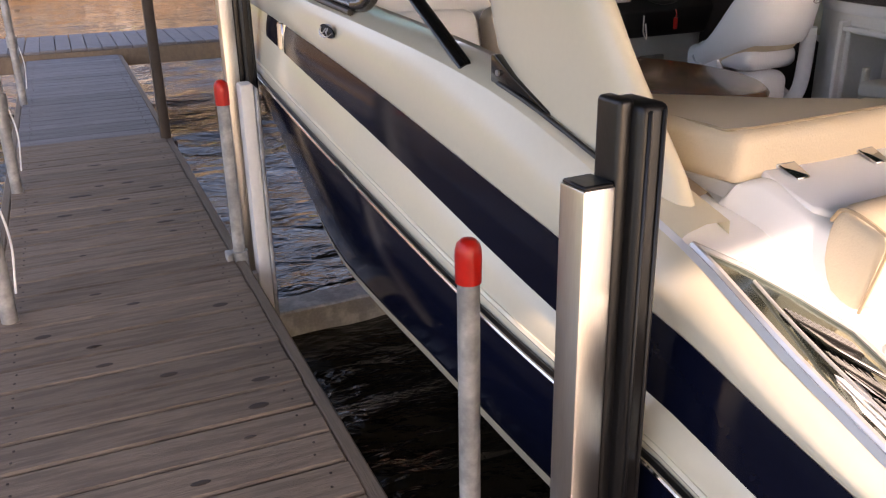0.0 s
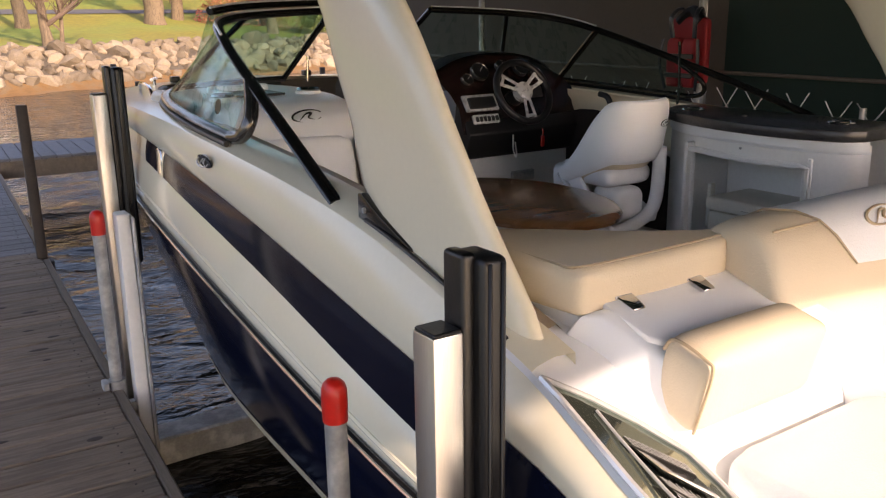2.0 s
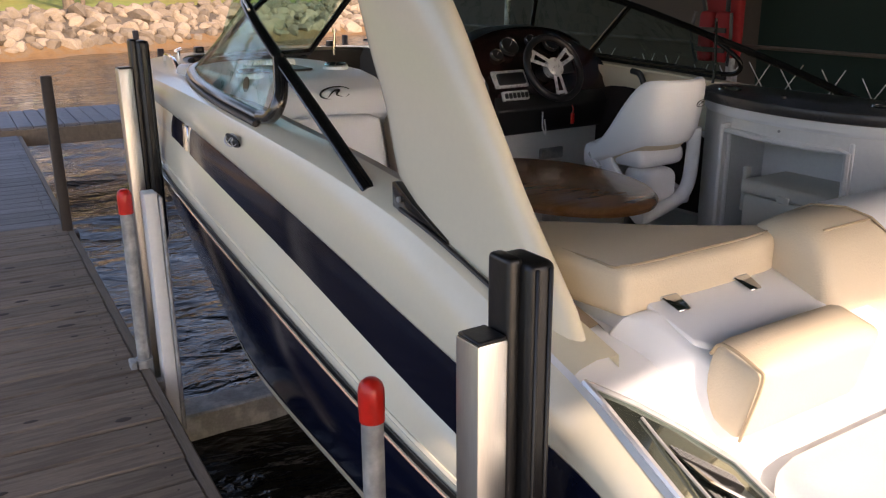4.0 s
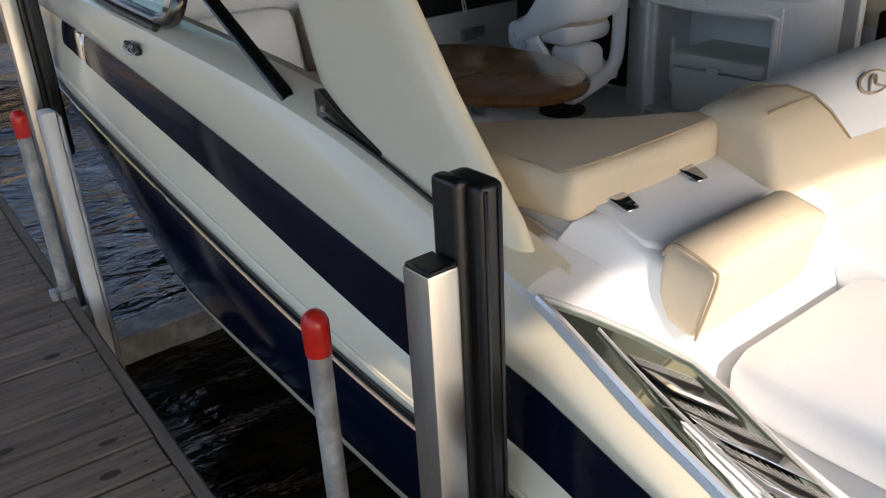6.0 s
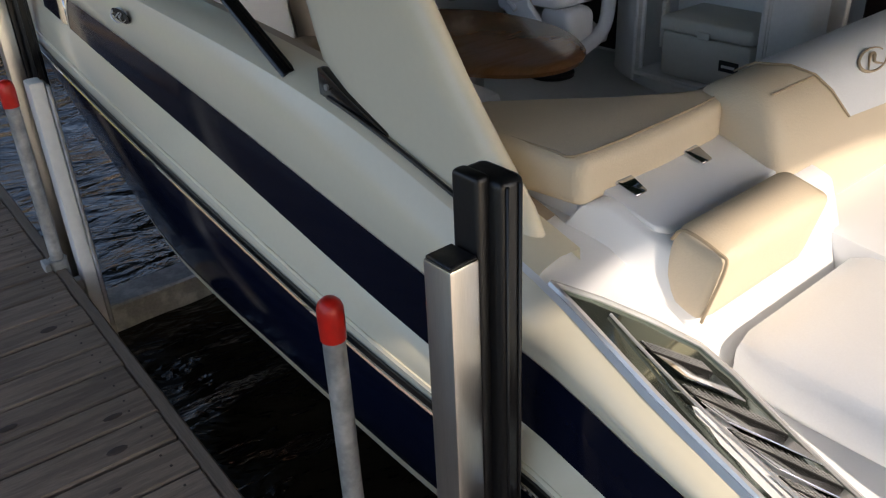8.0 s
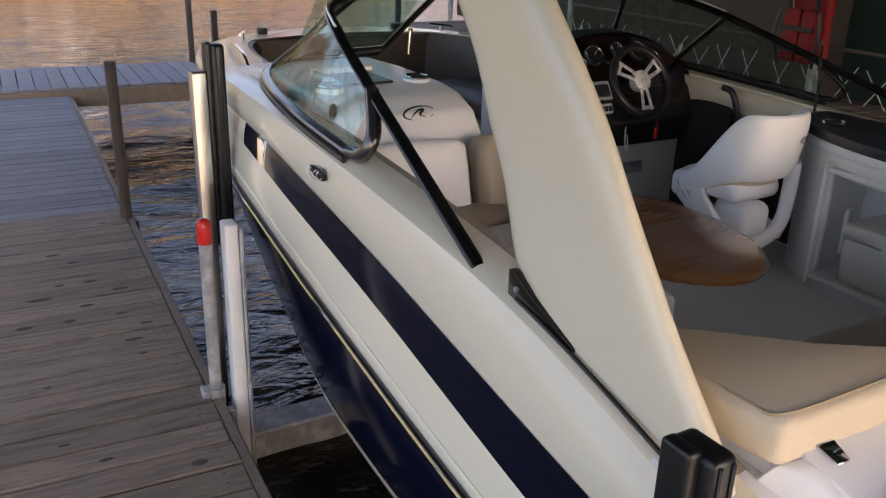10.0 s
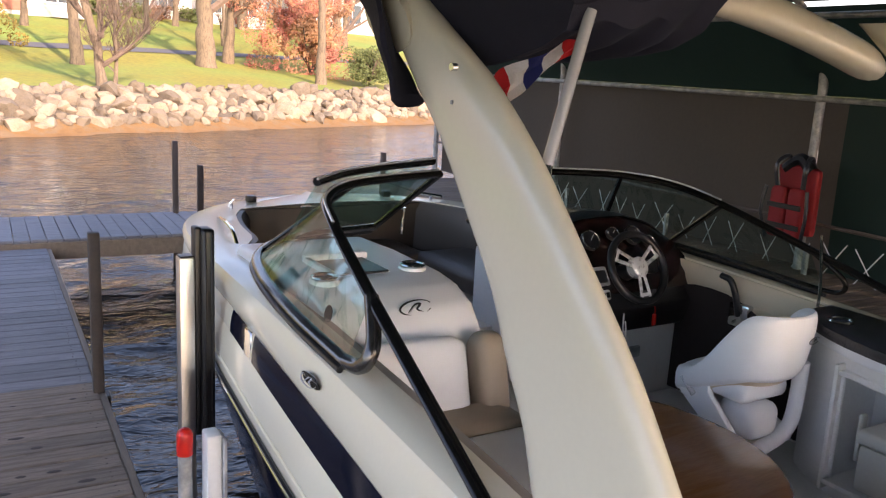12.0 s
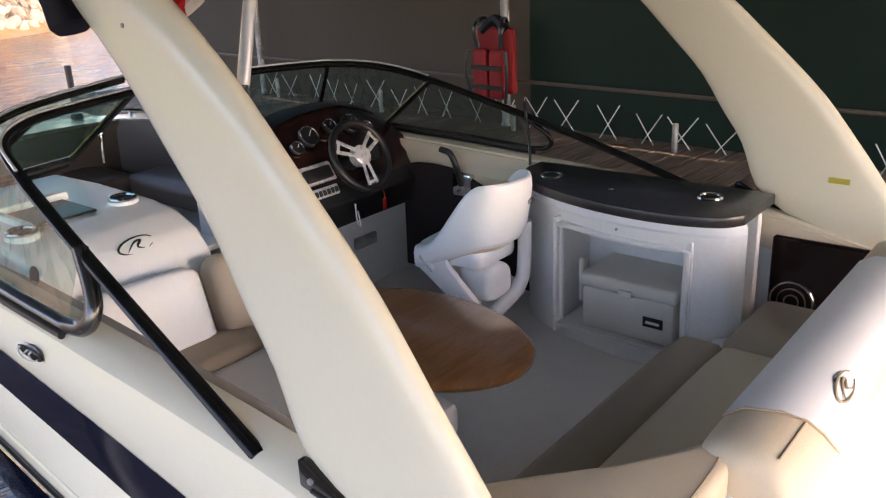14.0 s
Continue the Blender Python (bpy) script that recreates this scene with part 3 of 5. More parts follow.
CROSS = DOCK @ pose(0, 0, 0.08)
cross = thing("cross_dock", "grey plank dock running across the end of the slip", "dock", (2, 8.2, 0), CROSS, kind="structure")
co = ORIG[cross.name]
cm = plank_mesh("plank", 0.139, 1.30, 0.03, M_PLANK_G)
part("side_board", rbox(-7, 12, 7.56, 7.60, -0.20, -0.032, 0.005, 1), M_FASCIA, cross)
part("side_board", rbox(-7, 12, 8.86, 8.90, -0.20, -0.032, 0.005, 1), M_FASCIA, cross)
for i in range(130):
    ob = new("plank", cm)
    ob.parent = cross
    ob.location = (-7 + i * 0.146 - co.x, 7.58 - co.y, rg.uniform(-0.002, 0.002) - co.z)
    ob.rotation_euler = (0, 0, rg.uniform(-.004, .004))

STBD = DOCK @ pose(-0.20, 0, 0.63)
stbd = thing("starboard_dock", "plank walkway on the far side of the boat", "dock", (4.6, 2.0, 0), STBD, kind="structure")
so = ORIG[stbd.name]
sm = plank_mesh("plank", 1.25, 0.139, 0.03, M_PLANK)
part("side_board", rbox(3.70, 3.74, -3, 7.55, -0.16, -0.032, 0.005, 1), M_FASCIA, stbd)
for k in range(5):
    part("pile", rbox(4.2, 4.3, -2.8 + 2.5 * k, -2.7 + 2.5 * k, -1.6, -0.03, 0.006, 1), M_POST, stbd)
for i in range(72):
    ob = new("plank", sm)
    ob.parent = stbd
    ob.location = (3.72 - so.x, -3 + i * 0.1455 - so.y, 0.0 - so.z)


def dock_post(x, y, z0, z1, w, label, group="dock posts"):
    t = thing("dock_post", label, "post", (x, y, z0), DOCK, group)
    part("shaft", rbox(x - w / 2, x + w / 2, y - w / 2, y + w / 2, z0, z1, 0.006, 2), M_POST, t)
    part("collar", join(rbox(x - w, x + w, y - w, y + w, -0.10, -0.02, 0.008, 1), rbox(x - w * 1.4, x - w, y - 0.02, y + 0.02, -0.09, -0.03, 0.004, 1)), M_POST, t)
    return t


dock_post(0.0, 3.62, -1.2, 0.93, 0.060, "dark brown square steel dock post")
dock_post(1.49, 7.66, -1.2, 0.78, 0.060, "dark brown square steel dock post")
dock_post(1.46, 8.80, -1.2, 0.92, 0.060, "dark brown square steel dock post")
dock_post(4.10, 8.80, -1.2, 0.78, 0.060, "dark brown square steel dock post")


def pipe_guide(x, y, z1, label):
    """A galvanised pipe with a red rubber cap, clamped to the dock edge."""
    t = thing("guide_pipe", label, "pipe", (x, y, -1.2), DOCK, "red-capped pipes")
    part("pipe", cyl(x, y, -1.2, z1, 0.0235, 20), M_GALV, t)
    rows = [(0.0265, -0.070), (0.0275, -0.02), (0.027, 0.0), (0.023, 0.013), (0.015, 0.021), (0.006, 0.024)]
    part("cap", loft([[(x + r * math.cos(a), y + r * math.sin(a), z1 + dz) for a in [2 * math.pi * j / 20 for j in range(20)]] for r, dz in rows], True, True), M_RED, t, "red rubber cap")
    part("clamp", join(cyl(x, y, -0.05, 0.03, 0.034, 20), rbox(min(-0.03, x - 0.055), x - 0.03, y - 0.03, y + 0.03, -0.06, 0.03, 0.004, 1)), M_GALV, t)
    return t


pipe_guide(0.018, 1.35, 0.69, "grey galvanised pipe with a red rubber cap")
pipe_guide(0.168, -0.50, 0.66, "grey galvanised pipe with a bright red rubber cap")
t = thing("white_guide_post", "white plastic guide post standing in the water", "post", (0.10, 1.32, -1.2), DOCK)
part("post", rbox(0.075, 0.125, 1.28, 1.36, -1.2, 0.70, 0.008, 2), M_PVC, t)
part("post_flange", rbox(0.126, 0.140, 1.27, 1.37, -1.2, 0.685, 0.004, 1), M_GALV, t, "grey metal flange")
part("bracket", rbox(0.03, 0.078, 1.30, 1.34, -0.11, -0.06, 0.004, 1), M_GALV, t)


def bumper_post(u, v, z_al, z_top, z_bot, d=1):
    """A lift guide: aluminium channel with a black rubber bumper on its boat side."""
    t = thing("lift_guide_post", "aluminium lift guide post with a black rubber bumper", "post", (u, v, -1.1), BOAT, "lift guide posts")
    part("channel", join(rbox(u - 0.04, u + 0.025, v - 0.035, v + 0.035, -1.1, z_al, 0.006, 2)), M_ALU, t)
    part("channel_cap", rbox(u - 0.037, u + 0.022, v - 0.032, v + 0.032, z_al - 0.002, z_al + 0.006, 0.003, 1), M_BLACK, t)
    bump = part("bumper", join(rbox(u + 0.026, u + 0.058, v - 0.030, v + 0.035, z_bot, z_top, 0.010, 3), rbox(u + 0.050, u + 0.108, v - 0.058, v + 0.042, z_bot, z_top - 0.006, 0.016, 3)), M_BLACK, t, "black rubber bumper")
    part("bumper_lip", join(rbox(u + 0.060, u + 0.068, v - 0.0635, v - 0.056, z_bot, z_top - 0.016, 0.003, 1), rbox(u + 0.088, u + 0.096, v - 0.0635, v - 0.056, z_bot, z_top - 0.016, 0.003, 1)), M_BLACK, bump)
    return t


bumper_post(-1.56, -0.98, 0.864, 1.003, -0.30)
bumper_post(-1.40, 2.13, 1.07, 1.20, 0.24)

# lift cradle beam under the hull, seen through the gap
t = thing("lift_beam", "weathered steel beam of the boat lift in the water", "beam", (0, 1.55, -0.6), BOAT, kind="structure")
part("beam", rbox(-1.75, 1.75, 1.45, 1.62, -0.60, -0.42, 0.01, 1), M_GALV, t)

# pipes of the neighbouring lift along the far edge of the dock
for i, (x, y) in enumerate(((-0.815, 1.10), (-0.83, 2.75), (-0.84, 5.2))):
    t = thing("lift_pipe", "upright galvanised pipe of a neighbouring lift", "pipe", (x, y, -1.2), DOCK, "neighbouring lift pipes")
    part("pipe", cyl(x, y, -1.2, 2.6, 0.028, 14), M_GALV, t)
    part("collar", cyl(x, y, 0.42, 0.50, 0.038, 14), M_GALV, t)
    part("cord", tube(curve([(x + .03, y, 0.46), (x + .055, y - .03, 0.30), (x + .04, y - .05, 0.12)], 6), 0.004, 5), M_PVC, t)


# ---- canopy over the lift ----
CAN = pose(0, 0, 0, 0, 0, 2.6)
CX = 5.25


def pipe_run(name, pts, r, parent):
    return part(name, tube(pts, r, 10), M_GALV, parent)


CY0, CY1, CYW = -2.61, 8.1, 10.4      # roof from and to, side wall to
frame_c = thing("canopy_frame", "galvanised pipe frame of the lift canopy", "canopy frame", (CX, 4, -1), CAN)
for y in (1.4, 4.74, 7.75, 10.36):
    pipe_run("post", curve([(CX, y, -1.2), (CX, y, 1.4), (CX, y, 1.98), (CX - 0.10, y, 2.20), (CX - 0.55, y, 2.42)], 5), 0.032, frame_c)
for z, x in ((1.84, CX - 0.02), (2.36, CX - 0.42)):
    pipe_run("rail", [(x, CY0 + 1, z), (x, CYW, z)], 0.022, frame_c)
part("batten", tube([(CX, CY0 + 1, 0.98), (CX, CYW, 0.98)], 0.014, 8), M_SEAM, frame_c, "tan batten across the curtain")
pipe_run("ridge_rail", [(2.3, CY0, 3.02), (2.3, CY1, 3.02)], 0.024, frame_c)
pipe_run("rail", [(-0.55, CY0, 2.36), (-0.55, CY1, 2.36)], 0.022, frame_c)
for y in (1.4, 4.55, 7.75):
    pipe_run("bow", curve([(CX - 0.52, y, 2.40), (4.0, y, 2.80), (2.3, y, 3.0), (0.8, y, 2.80), (-0.5, y, 2.38)], 6), 0.024, frame_c)


def cloth(name, rows, m, label):
    bm = loft(rows)
    bmesh.ops.solidify(bm, geom=bm.faces[:], thickness=0.006)
    return solid(name, bm, m, label, kind="structure", m=CAN)


def wav(y, z):
    return 0.03 * noise.noise(Vector((y * 0.8, z * 1.1, 1.7)))


yw = [CY0 + (CYW - CY0) * i / 56 for i in range(57)]
ys = [CY0 + (CY1 - CY0) * i / 40 for i in range(41)]
cloth("canopy_wall_green", [[(CX + 0.11 + wav(y, z), y, z) for z in (0.60, 1.0, 1.3, 1.6, 1.85)] for y in yw if y < 4.6], M_GREEN, "dark green vinyl side curtain of the canopy")
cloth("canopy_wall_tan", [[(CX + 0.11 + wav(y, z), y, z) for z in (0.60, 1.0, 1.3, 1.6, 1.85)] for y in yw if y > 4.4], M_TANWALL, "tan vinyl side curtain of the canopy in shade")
cloth("canopy_valance", [[(CX + 0.10 - k * 0.49, y, 1.86 + k * 0.56) for k in (0, .5, 1)] for y in yw], M_GREEN, "dark green vinyl valance of the canopy")
roofp = curve([(CX - 0.40, 0, 2.43), (4.0, 0, 2.84), (2.3, 0, 3.05), (0.8, 0, 2.84), (-0.55, 0, 2.41)], 5)
cloth("canopy_roof", [[(p.x, y, p.z + 0.02) for p in roofp] for y in ys], M_GREEN, "dark green vinyl canopy roof over the lift")
# sun blocker added behind the camera, shades the dock and port hull side
cloth("canopy_rear_curtain", [[(x, CY0 + 0.02 + wav(x, z), z) for z in (1.6, 1.8, 2.0, 2.2, 2.58 + 0.46 * max(0, min(1, (x + 0.55) / 2.0)))] for x in [-2.4 + 3.9 * i / 12 for i in range(13)]], M_GREEN, "unseen curtain added astern to keep the sun off the dock")
# made-up strip at the roof's front end, blocks the bright sky beyond it
roof_z = lambda x: float(np.interp(x, [p.x for p in roofp][::-1], [p.z for p in roofp][::-1]))
cloth("canopy_front_valance", [[(x, CY1 - 0.01 + wav(x, z), roof_z(x) + 0.02 - z) for z in (0, 0.2, 0.42)] for x in [2.0 + (CX - 2.4) * i / 10 for i in range(11)]], M_GREEN, "dark green valance added to block the bright sky gap under the roof")
# lattice of white cords between the curtain and the walkway
t = thing("cord_lattice", "crossed white cords laced below the canopy curtain", "cord lattice", (CX, 3, 0.4), CAN)
rg = random.Random(3)
y = 0.2
while y < 7.8:
    dy, z = rg.uniform(0.13, 0.22), rg.uniform(-.03, .03)
    part("cord", tube([(CX, y, 0.58 + z), (CX, y + dy, 0.84 + z)], 0.0045, 4), M_PVC, t)
    part("cord", tube([(CX + .01, y + dy, 0.58 + z), (CX + .01, y + rg.uniform(-.03, .03), 0.85 + z)], 0.0045, 4), M_PVC, t)
    y += rg.uniform(0.24, 0.34)
part("edge_pipe", tube([(CX, -0.5, 0.61), (CX, 8, 0.61)], 0.018, 8), M_GALV, t)
for y in (1.6, 3.3, 4.6, 6.0, 7.4):
    part("stub_post", cyl(CX - 0.1, y, 0.55, 0.82, 0.020, 10), M_GALV, t)

# life jacket on the canopy post
t = thing("life_jacket", "dark red life jacket with black straps hanging on a post", "life jacket", (CX - 0.10, 4.73, 0.95), CAN @ pose(0, 0, -0.08))
jx = CX - 0.12
part("back_panel", cushion(jx - 0.03, jx + 0.04, 4.560, 4.920, 0.98, 1.45, 0.03), M_JACKET, t)
for s in (-1, 1):
    part("front_panel", cushion(jx - 0.10, jx - 0.03, 4.740 + s * 0.075 - 0.07, 4.740 + s * 0.075 + 0.07, 0.95, 1.30, 0.03), M_JACKET, t)
    part("shoulder_strap", tube(curve([(jx - .06, 4.740 + s * .10, 1.26), (jx - .08, 4.740 + s * .12, 1.45), (jx, 4.740 + s * .09, 1.52), (jx + .04, 4.740 + s * .10, 1.40)], 5), 0.022, 8, 0.5), M_COUNTER, t, "black webbing strap")
    part("side_strap", tube(curve([(jx - .10, 4.740 + s * .17, 1.30), (jx - .11, 4.740 + s * .19, 1.12), (jx - .08, 4.740 + s * .15, 0.93)], 5), 0.016, 6, 0.5), M_COUNTER, t, "black webbing strap")
part("collar", tube(curve([(jx, 4.630, 1.42), (jx + .02, 4.740, 1.50), (jx, 4.850, 1.42)], 5), 0.045, 8), M_BLACK, t, "black collar")
for z in (1.02, 1.16):
    part("belt", rbox(jx - 0.115, jx - 0.10, 4.600, 4.880, z, z + 0.035, 0.003, 1), M_BLACK, t)


# ---- the boat: u to starboard, v towards the bow ----
def keyed(keys):
    """A smooth function through (v, value) keys."""
    ks = [k[0] for k in keys]
    vs = [k[1] for k in keys]
    d = [(vs[min(i + 1, len(vs) - 1)] - vs[max(i - 1, 0)]) / (ks[min(i + 1, len(ks) - 1)] - ks[max(i - 1, 0)]) for i in range(len(ks))]

    def f(v):
        v = max(ks[0], min(ks[-1], v))
        i = max(0, min(len(ks) - 2, sum(1 for k in ks if k <= v) - 1))
        h = ks[i + 1] - ks[i]
        t = (v - ks[i]) / h
        return (2 * t ** 3 - 3 * t * t + 1) * vs[i] + (t ** 3 - 2 * t * t + t) * h * d[i] + (-2 * t ** 3 + 3 * t * t) * vs[i + 1] + (t ** 3 - t * t) * h * d[i + 1]
    return f


BOW = 4.15
beam_sh = keyed([(-2.5, 1.40), (-1.8, 1.41), (-1.3, 1.375), (-1.2, 1.36), (-0.976, 1.332), (-0.2, 1.30), (0.8, 1.27), (1.6, 1.245), (2.3, 1.215), (2.9, 1.165), (3.4, 1.06), (3.7, 0.91), (3.9, 0.73), (4.05, 0.47), (BOW, 0.03)])
z_sh = keyed([(-2.5, 0.30), (-1.8, 0.45), (-1.3, 0.592), (-1.2, 0.620), (-0.976, 0.690), (-0.85, 0.724), (-0.2, 0.86), (0.8, 0.935), (2.1, 0.985), (3.2, 0.975), (BOW, 0.965)])
z_s2 = keyed([(-2.5, 0.29), (-1.8, 0.44), (-1.1, 0.554), (-0.16, 0.668), (0.8, 0.766), (2.03, 0.862), (BOW, 0.925)])
z_s1 = keyed([(-2.5, 0.28), (-1.8, 0.36), (-1.3, 0.393), (-0.69, 0.446), (0.38, 0.578), (1.4, 0.692), (2.1, 0.772), (BOW, 0.865)])
z_gr = keyed([(-2.5, 0.22), (-1.3, 0.295), (-0.25, 0.358), (0.71, 0.434), (2.36, 0.571), (BOW, 0.72)])
z_tn = keyed([(-2.5, -0.04), (-1.3, -0.03), (0, 0.0), (0.6, -0.02), (1.2, -0.05), (2.0, -0.02), (3.0, 0.15), (BOW, 0.5)])
out_s2 = keyed([(-2.5, 0.02), (-1.3, 0.040), (-0.5, 0.055), (0.7, 0.03), (3.0, 0.0), (BOW, 0.0)])
out_gr = keyed([(-2.5, 0.06), (-1.3, 0.075), (-0.5, 0.11), (0.7, 0.09), (2.5, 0.03), (BOW, 0.0)])
in_tn = keyed([(-2.5, 0.06), (-1.3, 0.06), (0.7, 0.05), (2.0, 0.17), (3.2, 0.36), (BOW, 0.03)])


def deck_w(v):
    """Width of the side deck: narrow beside the cockpit, broad round the bow."""
    f = max(0.0, min(1.0, (v - 2.3) / 0.5))
    return 0.13 + 0.17 * f * f * (3 - 2 * f)


def hull_pt(v, k, side):
    """k: 0 shoulder, 1 stripe top, 2 stripe foot, 3 rub line, 4 boot stripe top, 5 boot stripe foot, 6 chine, 7 keel."""
    b = beam_sh(v)
    if k == 0:
        u, z = b, z_sh(v)
    elif k == 1:
        u, z = b + out_s2(v), z_s2(v)
    elif k == 2:
        u, z = b + out_s2(v) + 0.015, z_s1(v)
    elif k == 3:
        u, z = b + out_gr(v), z_gr(v)
    elif k == 4:
        u, z = max(0.02, b + out_gr(v) - in_tn(v)), z_tn(v)
    elif k == 5:
        u, z = max(0.018, b + out_gr(v) - in_tn(v) - 0.012), z_tn(v) - 0.042
    elif k == 6:
        u, z = max(0.015, b + out_gr(v) - in_tn(v) - 0.10), z_tn(v) - 0.14
    else:
        u, z = 0.004, z_tn(v) - 0.55 + 0.12 * max(0, v - 1.5)
    return Vector((side * u, v, z))


VS = [-2.5 + (BOW + 2.5) * i / 64 for i in range(65)]


def band(k0, k1, side, n=4, bulge=0.0, off=0.0, v0=-9, v1=9):
    rows = []
    for v in VS:
        if v0 <= v <= v1:
            a, b = hull_pt(v, k0, side), hull_pt(v, k1, side)
            rows.append([a.lerp(b, j / n) + Vector((side * (bulge * 4 * (j / n) * (1 - j / n) + off), 0, 0)) for j in range(n + 1)])
    return loft(rows)


boat = thing("motorboat", "cream and navy bowrider motorboat held on a lift", "boat", (0, 0, -0.55), BOAT)
for s in (-1, 1):
    part("hull_bottom", band(5, 7, s, 6), M_BOTTOM, boat, "dark painted bottom")
    part("boot_stripe", band(4, 5, s, 1, 0, 0.003), M_TAN, boat, "thin tan boot stripe")
    part("hull_side", band(3, 4, s, 8, 0.03), M_NAVY, boat, "glossy navy hull side")
    part("lower_topside", band(2, 3, s, 6, 0.012), M_CREAM, boat, "cream topside band")
    part("navy_stripe", band(1, 2, s, 3, 0.004, 0.002, -9, 1.66), M_NAVY, boat, "navy accent stripe")
    part("stripe_tip", band(1, 2, s, 3, 0.004, 0.004, 1.75, 1.97), M_NAVY, boat, "short navy end of the stripe")
    part("stripe_end", band(1, 2, s, 3, 0.004, 0.001, 1.54, 9), M_CREAM, boat)
    part("upper_topside", band(0, 1, s, 6, 0.018), M_CREAM, boat, "cream upper topside")
    part("rub_rail", tube([hull_pt(v, 3, s) + Vector((s * 0.012, 0, 0)) for v in VS], 0.013, 8), M_BLACK, boat, "dark rub rail")
    part("rail_insert", tube([hull_pt(v, 3, s) + Vector((s * 0.024, 0, 0.004)) for v in VS], 0.005, 6), M_CHROME, boat)
    part("spray_ridge", tube([hull_pt(v, 3, s).lerp(hull_pt(v, 2, s), 0.30) + Vector((s * 0.008, 0, 0)) for v in VS], 0.009, 6), M_CREAM, boat)
    part("stripe_badge", rbox(s * 1.262 - 0.012, s * 1.262 + 0.012, 1.672, 1.745, z_s1(1.71) - 0.004, z_s2(1.71) + 0.004, 0.005, 1), M_CHROME, boat)
    # side deck: from the shoulder inboard to the coaming
    rows = []
    for v in VS:
        if v >= -0.95:
            p = hull_pt(v, 0, s)
            w = min(deck_w(v), abs(p.x) * 0.9)
            rows.append([p, p + Vector((-s * w * 0.2, 0, 0.016)), p + Vector((-s * w * 0.55, 0, 0.026)), p + Vector((-s * w, 0, 0.022)), p + Vector((-s * (w + 0.004), 0, -0.06))])
    part("side_deck", loft(rows), M_CREAM, boat)
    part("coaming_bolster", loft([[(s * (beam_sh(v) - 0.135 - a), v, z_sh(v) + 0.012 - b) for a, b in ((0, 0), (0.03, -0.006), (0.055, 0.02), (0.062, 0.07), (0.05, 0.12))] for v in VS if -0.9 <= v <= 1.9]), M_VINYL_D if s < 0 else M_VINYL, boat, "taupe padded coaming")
    part("inner_side", loft([[(s * (beam_sh(v) - 0.16), v, z_sh(v) - 0.06), (s * (beam_sh(v) - 0.18), v, 0.24)] for v in VS if -1.0 <= v <= 2.3]), M_LINER, boat)
part("transom", loft([[hull_pt(-2.5, k, -1), hull_pt(-2.5, k, 1)] for k in (0, 1, 2, 3, 4, 6, 7)]), M_CREAM, boat)
part("cockpit_floor", rbox(-1.16, 1.16, -0.9, 2.2, 0.24, 0.27, 0.004, 1), M_LINER, boat, "pale non-slip cockpit floor")
part("bow_floor", rbox(-0.75, 0.75, 2.2, 3.7, 0.50, 0.53, 0.004, 1), M_LINER, boat)
# bow deck and bow cockpit
rows = []
for v in VS:
    if v >= 3.60:
        b = max(0.004, beam_sh(v) - 0.29)
        rows.append([(-b + 2 * b * j / 10, v, z_sh(v) + 0.02 + 0.02 * (1 - (j / 5 - 1) ** 2)) for j in range(11)])
part("bow_deck", loft(rows), M_CREAM, boat)
for s in (-1, 1):
    part("bow_backrest", loft([[(s * max(0.02, beam_sh(v) - deck_w(v) - a), v, z_sh(v) + b) for a, b in ((0.0, 0.015), (0.03, 0.012), (0.06, -0.04), (0.08, -0.45))] for v in VS if 2.25 <= v <= 3.66]), M_VINYL_B, boat, "dark brown bow backrest")
    part("bow_seat", cushion(s * 0.60 - 0.24, s * 0.60 + 0.24, 2.4, 3.25, 0.60, 0.74), M_VINYL_B, boat)
    part("bow_rail", tube(curve([(s * 1.03, 2.55, 0.99), (s * 1.0, 2.75, 1.05), (s * 0.96, 3.05, 1.05), (s * 0.90, 3.3, 1.0)], 5), 0.010, 8), M_CHROME, boat)
    part("cleat", join(cyl(s * 0.72, 3.62, 0.98, 1.03, 0.012, 8), tube([(s * 0.76, 3.54, 1.035), (s * 0.68, 3.70, 1.035)], 0.010, 8)), M_CHROME, boat)
    part("bow_light", rbox(s * 0.50 - .03, s * 0.50 + .03, 3.86, 3.92, 0.98, 1.03, 0.008, 2), M_BLACK, boat)
part("bow_seat", cushion(-0.45, 0.45, 3.15, 3.66, 0.60, 0.74), M_VINYL_B, boat)
part("bow_bulkhead", rbox(-0.72, 0.72, 3.615, 3.64, 0.50, 0.984, 0.004, 1), M_VINYL_B, boat, "dark brown forward panel")
# emblem on the side
part("emblem_plate", slab([(-1.299 - 0.022 * math.sin(a) * 0.28, 0.995 + 0.070 * math.cos(a), 0.884 + 0.026 * math.sin(a)) for a in [2 * math.pi * k / 20 for k in range(20)]], (-0.006, 0, 0.002)), M_FRAME, boat, "dark oval emblem plate")
part("emblem", oval_mark((-1.306, 0.995, 0.887), (0, -1, 0.02), (0.28, 0, 0.96), 0.128, 0.047), M_STEEL, boat, "small oval chrome emblem")

# ---- windshield ----
ws = thing("windshield", "dark-framed wraparound boat windshield with tinted panes", "windshield", (0, 1.6, 0.95), BOAT)


def wsp(keys, s):
    return [(s * p[0], p[1], p[2]) for p in keys]


